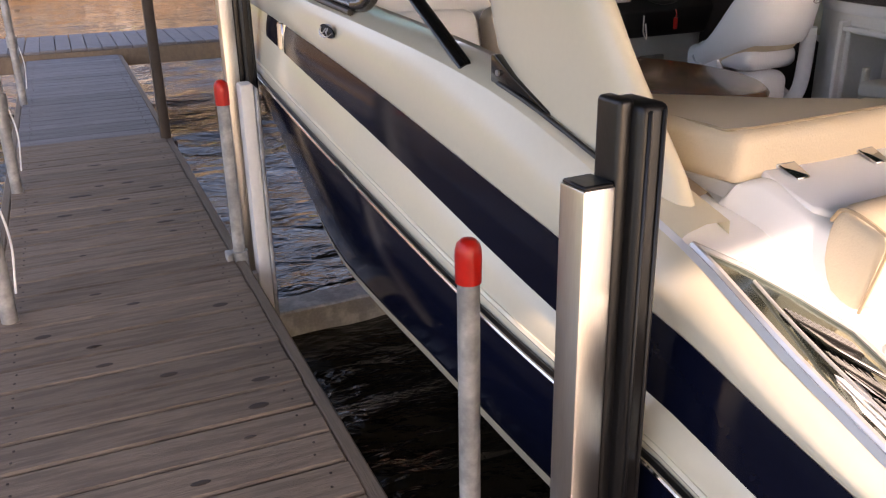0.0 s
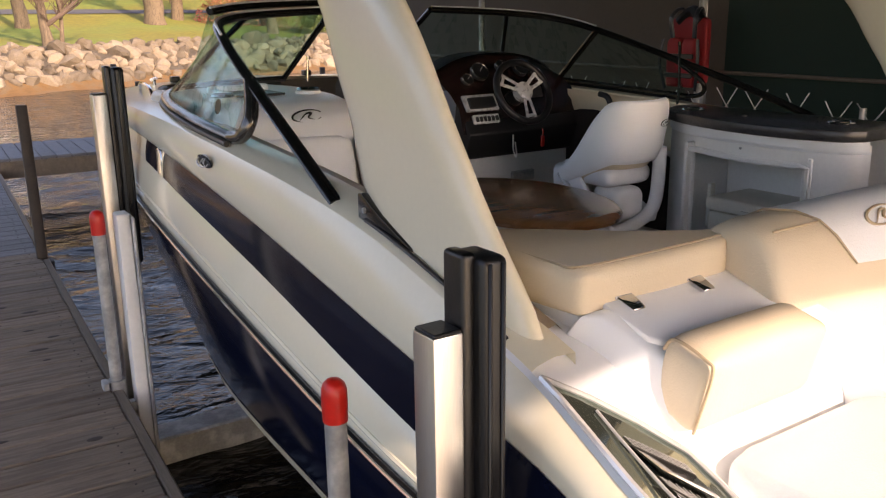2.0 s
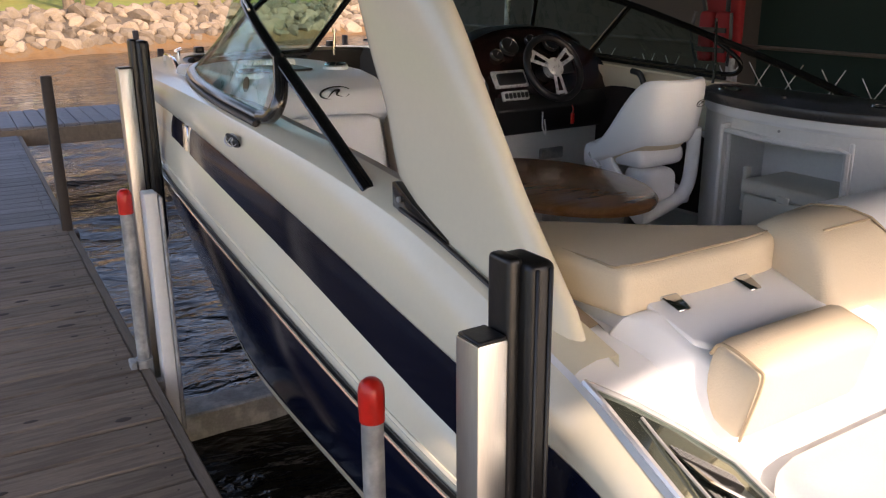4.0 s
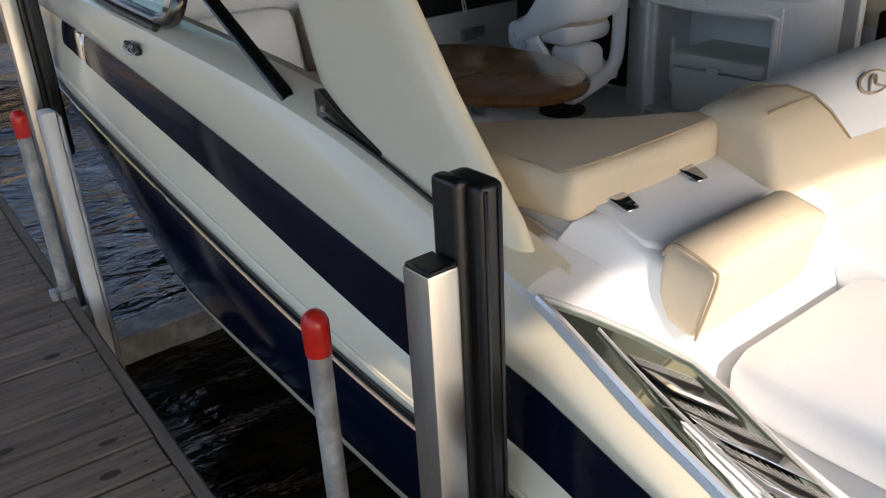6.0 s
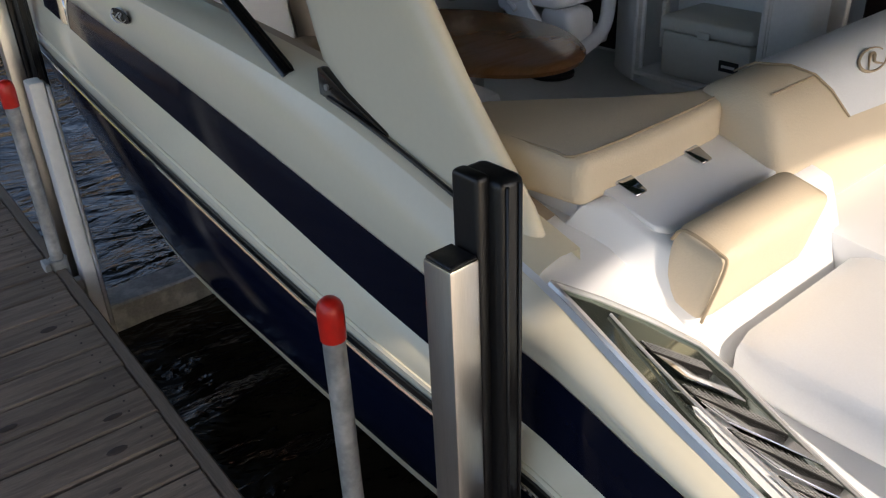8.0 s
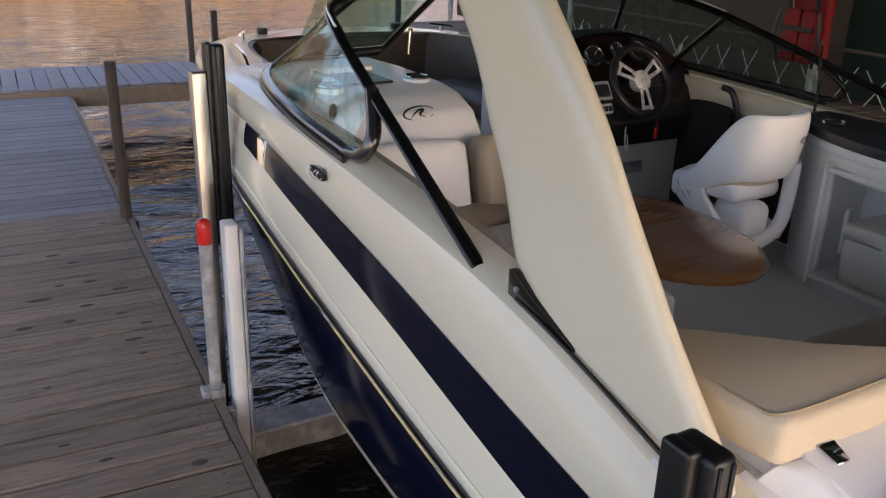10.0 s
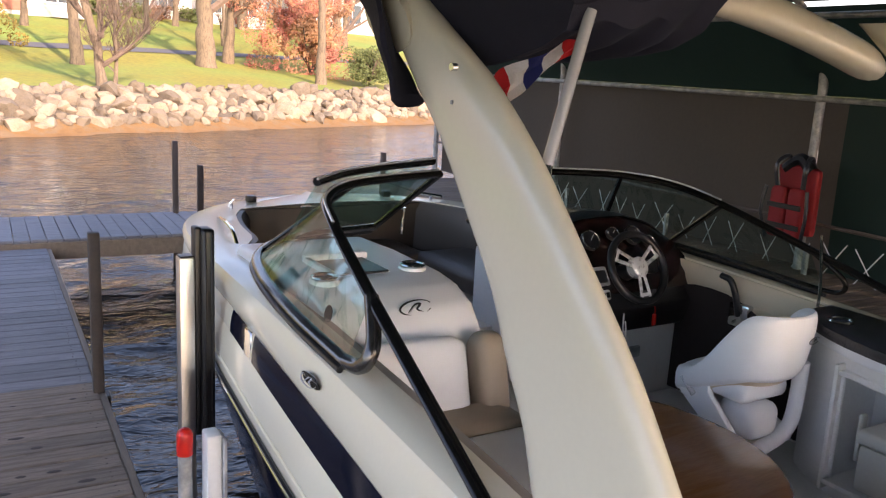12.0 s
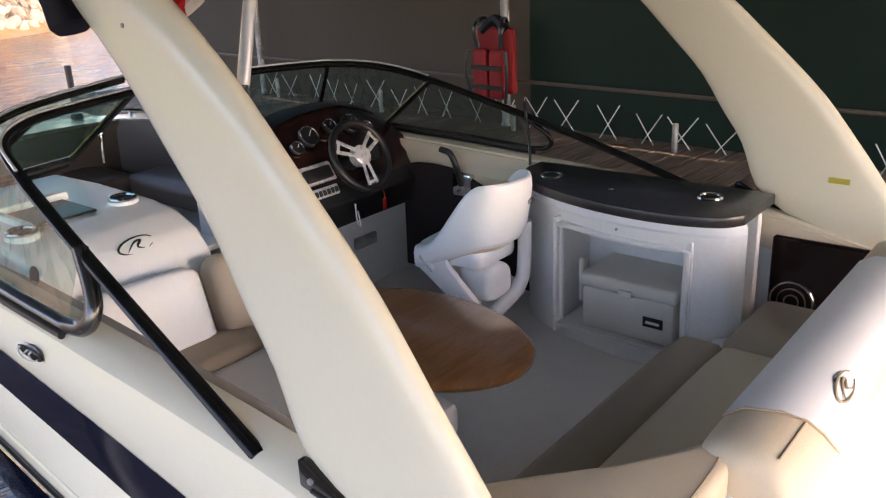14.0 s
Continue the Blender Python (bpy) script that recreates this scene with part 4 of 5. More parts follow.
BASE = [(1.238, 0.86, 0.985), (1.22, 1.35, 1.010), (1.16, 1.85, 1.035), (1.06, 2.16, 1.055), (0.80, 2.40, 1.065), (0.30, 2.50, 1.070)]
TOP = [(1.263, -0.01, 0.885), (1.205, 0.45, 1.045), (1.13, 0.95, 1.20), (1.055, 1.37, 1.325), (0.975, 1.62, 1.385), (0.80, 1.78, 1.415), (0.56, 1.83, 1.43), (0.30, 1.86, 1.44)]
for s in (-1, 1):
    top = curve(wsp(TOP, s), 8)
    base = curve(wsp(BASE, s), 8)
    part("top_bar", tube(top, 0.023, 10, 0.75), M_FRAME, ws, "dark bronze frame bar")
    part("top_highlight", tube([p + Vector((s * 0.008, 0, 0.017)) for p in top[24:]], 0.0065, 6), M_STEEL, ws)
    part("bottom_bar", tube(base, 0.024 if s < 0 else 0.016, 10, 0.8), M_BAR, ws, "grey lower frame bar")
    part("gasket", tube([p + Vector((s * 0.022, 0, -0.024)) for p in base], 0.012, 8), M_BLACK, ws)
    i0 = 10
    corner = curve([base[0], (s * 1.232, 0.78, 0.995), (s * 1.222, 0.74, 1.03), (s * 1.195, 0.76, 1.085), top[15]], 5)
    part("corner_bar", tube(corner, 0.026 if s < 0 else 0.012, 10), M_BAR if s < 0 else M_FRAME, ws)
    # panes between the bars, in two pieces: side and front
    nb = len(base)
    seq = top[15:]
    tp = [seq[min(len(seq) - 1, round(i * (len(seq) - 1) / (nb - 1)))] for i in range(nb)]
    cut = 25
    for a, b in ((0, cut), (cut, nb)):
        rows = [[base[i].lerp(tp[i], j / 6) for j in range(7)] for i in range(a, min(b + 1, nb))]
        bm = loft(rows)
        bmesh.ops.solidify(bm, geom=bm.faces[:], thickness=0.005)
        pane = part("pane", bm, M_GLASS, ws, "tinted curved pane")
        pane.visible_shadow = False
    part("corner_post", tube([base[cut], tp[cut]], 0.014, 8), M_FRAME, ws)
    part("inner_post", tube([base[-1], top[-1]], 0.016, 8), M_FRAME, ws)
part("brace", tube([(1.055, 1.36, 1.315), (1.165, 1.775, 1.04)], 0.016, 8), M_FRAME, ws, "dark diagonal brace")
part("stay", tube([(-0.23, 2.33, 1.06), (-0.22, 2.33, 1.19)], 0.007, 8), M_CHROME, ws, "thin steel stay")
part("stay_knob", tube([(-0.22, 2.33, 1.18), (-0.22, 2.33, 1.20)], 0.012, 8), M_CHROME, ws)
# centre pane folded open against the port front pane
fold = [(-0.98, 1.72, 1.44), (-0.80, 1.82, 1.462), (-0.56, 1.90, 1.475), (-0.27, 1.98, 1.485)]
low = [(-1.00, 2.05, 1.10), (-0.82, 2.24, 1.11), (-0.58, 2.36, 1.115), (-0.30, 2.42, 1.12)]
a, b = curve(fold, 5), curve(low, 5)
part("gate_bar", tube(a, 0.020, 8), M_FRAME, ws)
part("gate_highlight", tube([p + Vector((0, -0.012, 0.014)) for p in a], 0.0065, 6), M_STEEL, ws)
bm = loft([[p.lerp(q, j / 4) for j in range(5)] for p, q in zip(a, b)])
bmesh.ops.solidify(bm, geom=bm.faces[:], thickness=0.005)
g = part("gate_pane", bm, M_GLASS, ws)
g.visible_shadow = False
part("round_decal", moved(cyl(0, 0, 0, 0.002, 0.030, 20), Matrix.Translation((-1.195, 1.10, 1.075)) @ Euler((0, radians(-78), 0)).to_matrix().to_4x4()), M_BLACK, ws)

# ---- radar arch ----
arch = thing("radar_arch", "cream moulded radar arch swept forward over the cockpit", "radar arch", (0, -0.4, 0.72), BOAT)
FR = keyed([(0.70, -0.42), (0.84, -0.30), (0.90, -0.205), (0.96, -0.14), (1.14, -0.06), (1.27, 0.035), (1.42, 0.14), (1.54, 0.26), (1.76, 0.49), (1.88, 0.65), (2.0, 0.79), (2.12, 0.92), (2.25, 1.06)])
RE = keyed([(0.70, -0.89), (0.76, -0.875), (0.90, -0.735), (1.02, -0.615), (1.16, -0.50), (1.36, -0.33), (1.58, -0.09), (1.75, 0.11), (1.92, 0.36), (2.02, 0.56), (2.12, 0.74), (2.25, 0.93)])


for s in (-1, 1):
    rows = []
    for i in range(27):
        z = 0.735 + (2.20 - 0.735) * i / 26
        back = 0.0 if s < 0 else 0.12 + 0.05 * (z - 1.0)
        vf, vr = FR(z) - back, RE(z) - back - 0.035 * min(1, max(0, z - 0.76) / 0.3)
        u = 1.245 - (0.045 if s < 0 else 0.03) * (z - 0.72) - (0.09 if s < 0 else 0.03) * max(0, (z - 1.15)) ** 1.3
        th = 0.034 + 0.010 * max(0, z - 1.5)
        row = []
        for k in range(22):
            a = 2 * math.pi * k / 22
            c, sn = math.cos(a), math.sin(a)
            e = abs(c) ** 0.45 * (1 if c > 0 else -1)
            f = abs(sn) ** 0.8 * (1 if sn > 0 else -1)
            v = (vf + vr) / 2 + (vf - vr) / 2 * e
            zz = z
            if z < 0.95:
                zz = max(z, 0.735 + (v + 0.88) * (0.895 - 0.735) / 0.68)
            row.append((s * (u + th * f), v, zz))
        rows.append(row)
    part("leg", loft(rows, True, True), M_CREAM, arch, "cream curved arch leg")
    foot = [hull_pt(-0.84 + 0.64 * i / 10, 0, s) + Vector((-s * 0.022, 0, 0.018)) for i in range(11)]
    part("foot_gasket", tube(foot, 0.006, 8), M_BLACK, arch, "dark mounting gasket")
    br = part("foot_bracket", slab([(s * 1.258, v, z) for v, z in ((-0.165, 0.878), (-0.165, 0.945), (-0.185, 0.948), (-0.27, 0.905), (-0.43, 0.845), (-0.43, 0.832))], (s * 0.022, 0, 0), 0.004, 2), M_FRAME, arch, "dark triangular foot bracket")
    part("bolt", tube([(s * 1.278, -0.205, 0.905), (s * 1.286, -0.205, 0.905)], 0.008, 8), M_GALV, br)
    for z, dv in ((1.84, 0.17),):
        v = RE(z) + dv - (0 if s < 0 else 0.16)
        ub = 1.245 - (0.045 if s < 0 else 0.03) * (z - 0.72) - (0.09 if s < 0 else 0.03) * (z - 1.15) ** 1.3
        part("bolt", tube([(s * ub + 0.02 * s, v, z), (s * ub + 0.040 * s, v, z)], 0.006, 10), M_GALV, arch)
rows = []
for i in range(33):
    t_ = i / 32
    u = -1.16 + 2.32 * t_
    hgt = 2.06 + 0.26 * (1 - abs(2 * t_ - 1) ** 2.2)
    row = []
    for k in range(18):
        a = 2 * math.pi * k / 18
        row.append((u, 0.82 + 0.15 * math.cos(a) + 0.30 * (1 - abs(2 * t_ - 1) ** 2), hgt + 0.085 * math.sin(a) + 0.05 * math.cos(a)))
    rows.append(row)
part("cross_beam", loft(rows, True, True), M_CREAM, arch)
part("warning_label", rbox(1.196, 1.199, -0.64, -0.56, 1.015, 1.037, 0, 1), M_LABEL, arch, "small yellow label")
for v, z in ((0.50, 2.02), (0.21, 1.82), (0.04, 1.77)):
    u = 1.15 - 0.03 * (z - 1.77)
    h = part("hook_base", tube([(u + 0.012, v, z), (u - 0.006, v, z)], 0.016, 10), M_CHROME, arch, "small chrome fitting")
    part("hook", tube(curve([(u - 0.004, v, z), (u - 0.024, v - 0.01, z + 0.012), (u - 0.028, v - 0.02, z - 0.02), (u - 0.010, v - 0.02, z - 0.030)], 4), 0.006, 6), M_CHROME, h)

# folded navy top with its pole, and the string of pennants
bim = thing("folded_bimini_top", "navy canvas top folded over the arch", "boat top", (0, 0.75, 2.1), BOAT)
rows = []
for i in range(41):
    t_ = i / 40
    u = -1.10 + 0.72 * t_
    end = min(1, (t_ / 0.10)) ** 0.5 * min(1, (1 - t_) / 0.08 + 0.2) ** 0.5
    row = []
    for k in range(24):
        a = 2 * math.pi * k / 24
        w = 1 + 0.22 * noise.noise(Vector((u * 2.2, math.cos(a) * 1.2, math.sin(a) * 1.2)))
        droop = 0.07 * math.sin(t_ * math.pi * 4) ** 2
        row.append((u, 0.56 + 0.44 * math.cos(a) * end * w, 2.14 + 0.08 * t_ + (0.20 if math.sin(a) > 0 else 0.18 + droop * 0.6) * math.sin(a) * end * w))
    rows.append(row)
part("canvas", loft(rows, True, True), M_NAVYCLOTH, bim, "bunched navy canvas")
rows = []
for i in range(13):
    t_ = i / 12
    z = 2.16 - 0.33 * t_
    w = (1 - t_) ** 0.8
    row = [(-1.155 + 0.065 * math.cos(a) - 0.02 * t_ + 0.02 * noise.noise(Vector((t_ * 3, a, 0))), 0.98 - 0.34 * t_ + (0.16 * w + 0.02) * math.cos(a + 0.3), z + 0.02 * math.sin(a)) for a in [2 * math.pi * k / 14 for k in range(14)]]
    rows.append(row)
part("hanging_flap", loft(rows, True, True), M_NAVYCLOTH, bim)
part("pole", tube([(-1.13, 0.065, 1.68), (-1.0, 0.12, 2.0), (-0.97, 0.13, 2.08)], 0.015, 12), M_STEEL, bim, "polished steel support pole")
part("pole_end", join(tube([(-1.137, 0.055, 1.65), (-1.122, 0.07, 1.715)], 0.019, 10), tube([(-1.17, 0.055, 1.665), (-1.12, 0.055, 1.665)], 0.010, 8)), M_CHROME, bim)
part("snap", tube([(-1.23, 0.31, 1.93), (-1.245, 0.31, 1.93)], 0.010, 10), M_CHROME, bim)
fl = thing("pennant_string", "twisted red, white and blue cloth streamer", "streamer", (-1.05, 0.2, 1.9), BOAT)
fa, fb = Vector((-1.06, 0.40, 1.86)), Vector((-0.88, 0.27, 2.01))
cols = [M_CLOTH_R, M_CLOTH_W, M_CLOTH_B, M_CLOTH_W, M_CLOTH_R]
for i, m in enumerate(cols):
    rows = []
    for j in range(6):
        t_ = (i + j / 5) / 5
        p = fa.lerp(fb, t_)
        w = 0.055 * (1 - 0.55 * t_)
        tw = 0.5 + 0.8 * math.sin(t_ * 7)
        q = Vector((0.3 * math.sin(tw), 0.9 * math.cos(tw) * 0.5, -1)).normalized()
        rows.append([p + q * w * (k / 4 - 0.5) * 2 + Vector((0, 0.012 * math.sin(k * 1.7 + t_ * 9), 0)) for k in range(5)])
    bm = loft(rows)
    bmesh.ops.solidify(bm, geom=bm.faces[:], thickness=0.003)
    part("cloth_band", bm, m, fl)


# ---- cockpit: port console and seat ----
con = thing("port_console", "white moulded port console with cup holders", "console", (-0.75, 1.7, 0.27), BOAT)
prof = [(1.20, 0.27), (1.22, 0.80), (1.25, 0.90), (1.32, 0.985), (1.44, 1.035), (1.58, 1.055), (2.0, 1.065), (2.38, 1.055), (2.42, 0.27)]
bm = slab([(-1.10, v, z) for v, z in prof], (0.66, 0, 0), 0.03, 3)
part("body", bm, M_WHITE, con)
part("tray", rbox(-0.93, -0.68, 1.62, 1.88, 1.058, 1.068, 0.004, 1), M_DASHBLACK, con, "dark tray insert")
part("tray_rim", join(rbox(-0.96, -0.65, 1.88, 1.92, 1.05, 1.095, 0.015, 2), rbox(-0.96, -0.93, 1.62, 1.9, 1.05, 1.085, 0.012, 2)), M_WHITE, con)
for u, v in ((-0.55, 1.65), (-1.0, 1.58)):
    h = part("cup_holder", join(tube([(u + 0.048 * math.cos(a), v + 0.048 * math.sin(a), 1.075) for a in [2 * math.pi * k / 24 for k in range(25)]], 0.008, 8)), M_CHROME, con, "chrome cup holder ring")
    part("cup_well", cyl(u, v, 1.02, 1.072, 0.042, 20), M_DASHBLACK, h)
    part("cup_pedestal", cyl(u, v, 1.03, 1.068, 0.068, 24, 0.058), M_WHITE, con)
part("emblem", oval_mark((-0.715, 1.324, 0.984), (1, 0, 0), (0, 0.55, 0.75), 0.145, 0.062), M_BLACK, con, "dark oval emblem")
seat = thing("lounge_sofa", "white and taupe vinyl port lounge sofa", "sofa", (-0.75, 0.8, 0.27), BOAT)
part("base", rbox(-1.12, -0.42, 0.10, 1.22, 0.27, 0.52, 0.03, 2), M_WHITE, seat)
part("backrest", moved(cushion(-0.34, 0.20, -0.06, 0.06, -0.17, 0.17, 0.05), Matrix.Translation((-0.80, 1.12, 0.74)) @ Euler((radians(-14), 0, 0)).to_matrix().to_4x4()), M_VINYL_W, seat, "white vinyl backrest")
part("side_bolster", moved(cushion(-0.07, 0.07, -0.07, 0.07, -0.17, 0.18, 0.05), Matrix.Translation((-0.50, 1.10, 0.73)) @ Euler((radians(-14), 0, 0)).to_matrix().to_4x4()), M_VINYL_D, seat, "taupe bolster")
part("cushion", cushion(-1.10, -0.44, 0.87, 1.10, 0.50, 0.65), M_VINYL_D, seat, "taupe seat cushion")
part("cushion", cushion(-1.10, -0.46, 0.02, 0.86, 0.50, 0.645), M_VINYL_W, seat, "pale vinyl seat cushion")

# ---- helm ----
helm = thing("helm_console", "helm console with burgundy dash and white moulded base", "helm", (0.7, 1.8, 0.27), BOAT)
part("base", slab([(0.30, 1.55, 0.27), (0.30, 1.58, 0.86), (0.30, 2.42, 0.95), (0.30, 2.42, 0.27)], (0.86, 0, 0), 0.02, 2), M_LINER, helm)
rows = []
for i in range(17):
    t_ = i / 16
    u = 0.26 + 0.86 * t_
    hump = 0.105 * (1 - abs(2 * t_ - 1) ** 2.6)
    rows.append([(u, 1.50, 0.80), (u, 1.54, 0.93), (u, 1.62, 1.00), (u, 1.72, 1.06 + hump * 0.55), (u, 1.80, 1.085 + hump), (u, 1.95, 1.09 + hump), (u, 2.35, 1.06)])
part("dash", loft(rows), M_DASH, helm, "burgundy wood-look dash")
part("dash_hood", loft([[(p[0], p[1] + 0.004, p[2] + 0.010) for p in r[4:]] for r in rows]), M_DASHBLACK, helm)
part("lower_dash", slab([(0.28, 1.52, 0.66), (0.28, 1.47, 0.80), (0.28, 1.60, 0.97), (0.28, 1.66, 0.66)], (0.80, 0, 0), 0.012, 2), M_DASHBLACK, helm)
for u, v, z, r in ((0.50, 1.715, 1.085, 0.052), (0.41, 1.705, 1.045, 0.034), (0.79, 1.715, 1.095, 0.050), (0.90, 1.705, 1.055, 0.034), (0.65, 1.72, 1.11, 0.034)):
    d = Vector((0, -0.80, 0.60))
    v, z = v - 0.026, z + 0.020
    g = part("gauge", tube([Vector((u, v, z)) - d * 0.01, Vector((u, v, z)) + d * 0.012], r, 20), M_DASHBLACK, helm, "round instrument gauge")
    ring = [Vector((u, v, z)) + d * 0.014 + Vector((math.cos(a) * r, math.sin(a) * r * 0.60, math.sin(a) * r * 0.80)) for a in [2 * math.pi * k / 20 for k in range(21)]]
    part("bezel", tube(ring, 0.004, 6), M_CHROME, g)
    part("needle", tube([Vector((u, v, z)) + d * 0.014, Vector((u, v, z)) + d * 0.014 + Vector((r * 0.5, r * 0.3, r * 0.4))], 0.002, 4), M_PVC, g)
part("stereo", moved(rbox(-0.085, 0.085, -0.012, 0.012, -0.032, 0.032, 0.006, 2), Matrix.Translation((0.41, 1.545, 0.955)) @ Euler((radians(-34), 0, 0)).to_matrix().to_4x4()), M_DASHBLACK, helm, "black stereo")
part("stereo_trim", moved(rbox(-0.11, 0.11, -0.008, 0.008, -0.05, 0.05, 0.01, 2), Matrix.Translation((0.41, 1.557, 0.953)) @ Euler((radians(-34), 0, 0)).to_matrix().to_4x4()), M_SILVER, helm)
sp = part("switch_panel", moved(rbox(-0.085, 0.085, -0.010, 0.010, -0.025, 0.025, 0.006, 2), Matrix.Translation((0.41, 1.505, 0.872)) @ Euler((radians(-24), 0, 0)).to_matrix().to_4x4()), M_SILVER, helm, "silver switch panel")
for i in range(6):
    part("switch", moved(rbox(-0.009, 0.009, -0.014, 0.0, -0.014, 0.014, 0.003, 1), Matrix.Translation((0.345 + i * 0.026, 1.500, 0.872)) @ Euler((radians(-24), 0, 0)).to_matrix().to_4x4()), M_DASHBLACK, sp)
WC = Vector((0.64, 1.475, 1.005))
wm = Matrix.Translation(WC) @ Euler((radians(62), 0, 0)).to_matrix().to_4x4()
wheel = part("steering_wheel", moved(tube([(0.172 * math.cos(a), 0.172 * math.sin(a), 0) for a in [2 * math.pi * k / 36 for k in range(37)]], 0.019, 10, caps=False), wm), M_DASHBLACK, helm, "black steering wheel with silver spokes")
for a in (30, 150, 270):
    c, s_ = math.cos(radians(a)), math.sin(radians(a))
    for off in (-1, 1):
        q = Vector((-s_, c, 0)) * off
        part("spoke", moved(tube([Vector((0.03 * c, 0.03 * s_, 0.012)) + q * 0.014, Vector((0.165 * c, 0.165 * s_, 0.004)) + q * 0.030], 0.010, 6, 0.5), wm), M_SILVER, wheel)
    part("spoke", moved(tube([Vector((0.14 * c, 0.14 * s_, 0.008)) + Vector((-s_, c, 0)) * 0.03, Vector((0.14 * c, 0.14 * s_, 0.008)) - Vector((-s_, c, 0)) * 0.03], 0.009, 6, 0.5), wm), M_SILVER, wheel)
part("hub", moved(tube([(0, 0, -0.03), (0, 0, 0.015), (0, 0, 0.024)], [0.05, 0.052, 0.04], 20), wm), M_SILVER, wheel)
part("hub_panel", moved(rbox(0.03, 0.13, -0.035, 0.035, -0.012, 0.006, 0.006, 1), wm), M_DASHBLACK, wheel)
part("column", moved(tube([(0, 0, -0.18), (0, 0, -0.02)], [0.05, 0.04], 14), wm), M_DASHBLACK, wheel)
part("key_tag", rbox(0.745, 0.770, 1.44, 1.452, 0.70, 0.76, 0.004, 1), M_RED, helm, "red key tag")
part("key_cord", tube(curve([(0.757, 1.45, 0.80), (0.76, 1.445, 0.78), (0.757, 1.446, 0.755)], 4), 0.003, 5), M_RED, helm)
part("lanyard", tube(curve([(0.56, 1.46, 0.78), (0.55, 1.445, 0.70), (0.575, 1.445, 0.66), (0.57, 1.455, 0.74)], 5), 0.004, 5), M_PVC, helm)
part("foot_vent", rbox(0.62, 0.78, 1.535, 1.56, 0.50, 0.56, 0.006, 1), M_GALV, helm)

# ---- starboard side panel, throttle ----
side = thing("starboard_side_panel", "beige padded side panel with a black carpet pocket", "side panel", (1.1, 0.9, 0.3), BOAT)
part("pad", loft([[(beam_sh(v) - 0.165, v, z_sh(v) - 0.03), (beam_sh(v) - 0.185, v, z_sh(v) - 0.06), (beam_sh(v) - 0.195, v, z_sh(v) - 0.22)] for v in VS if 0.5 <= v <= 1.6]), M_VINYL, side, "beige padded panel")
POCKET = keyed([(0.3, 0.50), (0.7, 0.64), (0.95, 0.77), (1.18, 0.872), (1.42, 0.890), (1.62, 0.85)])
part("pocket", loft([[(beam_sh(v) - 0.212, v, POCKET(v)), (beam_sh(v) - 0.225, v, 0.30)] for v in VS if 0.40 <= v <= 1.62]), M_CARPET, side, "black carpeted pocket")
thr = part("throttle_base", rbox(1.03, 1.075, 1.10, 1.22, 0.74, 0.86, 0.012, 2), M_CHROME, side)
part("throttle_lever", tube(curve([(1.035, 1.16, 0.80), (1.01, 1.17, 0.90), (1.0, 1.20, 0.97), (1.0, 1.26, 0.985)], 5), 0.016, 10), M_DASHBLACK, thr, "black throttle lever")
part("grab_bar", tube(curve([(1.00, 0.72, 0.97), (1.03, 0.74, 1.05), (1.10, 0.81, 1.22), (1.12, 0.83, 1.262)], 6), 0.007, 8), M_CHROME, side, "thin steel grab bar")

# ---- helm seat ----
hs = thing("captain_chair", "white vinyl swivel helm chair with a moulded base", "chair", (0.62, 0.86, 0.27), BOAT)
SM = Matrix.Translation((0.57, 0.775, 0)) @ Matrix.Diagonal((0.57, 0.69, 1, 1))
# tub: a padded wall from one front corner round the back to the other, low arms rising to the back
plan = curve([(-0.25, 0.27, 0), (-0.275, 0.12, 0), (-0.275, -0.08, 0), (-0.24, -0.22, 0), (-0.13, -0.285, 0), (0, -0.30, 0), (0.13, -0.285, 0), (0.24, -0.22, 0), (0.275, -0.08, 0), (0.275, 0.12, 0), (0.25, 0.27, 0)], 6)
rows = []
for i, p in enumerate(plan):
    bk = max(0.0, min(1.0, (0.27 - p.y) / 0.50))
    st = max(0.0, min(1.0, (bk - 0.12) / 0.80))
    top = 0.70 + 0.07 * bk + 0.26 * st * st * (3 - 2 * st)
    low = 0.585 + 0.15 * bk
    d = (plan[min(i + 1, len(plan) - 1)] - plan[max(i - 1, 0)]).normalized()
    outw = Vector((d.y, -d.x, 0)) * -1
    if outw.dot(Vector((p.x, p.y + 0.02, 0))) < 0:
        outw = -outw
    row = []
    for k in range(16):
        a = 2 * math.pi * k / 16
        c, sn = math.cos(a), math.sin(a)
        f = abs(sn) ** 0.7 * (1 if sn > 0 else -1)
        h = (f + 1) / 2
        row.append(p + outw * (0.062 * c * (1 - 0.25 * h) + 0.018 * h * h) + Vector((0, -0.07 * h * bk, low + (top - low) * h)))
    rows.append(row)
part("backrest", moved(loft(rows, True, True), SM), M_VINYL_W, hs, "white vinyl wraparound backrest")
part("seat", cushion(0.42, 0.72, 0.62, 0.98, 0.62, 0.72, 0.045), M_VINYL_W, hs, "white vinyl seat cushion")
part("bolster_insert", moved(cushion(-0.19, 0.19, -0.235, -0.19, 0.74, 0.98, 0.02), SM), M_VINYL, hs, "beige inner pad")
part("under_band", moved(loft([[p + Vector((-p.x * f, -p.y * f, z - 0.015 + 0.15 * max(0, min(1, (0.27 - p.y) / 0.50)))) for f, z in ((0.04, 0.63), (0.03, 0.60), (0.12, 0.575), (0.35, 0.565))] for p in plan]), SM), M_VINYL, hs, "beige band below the shell")
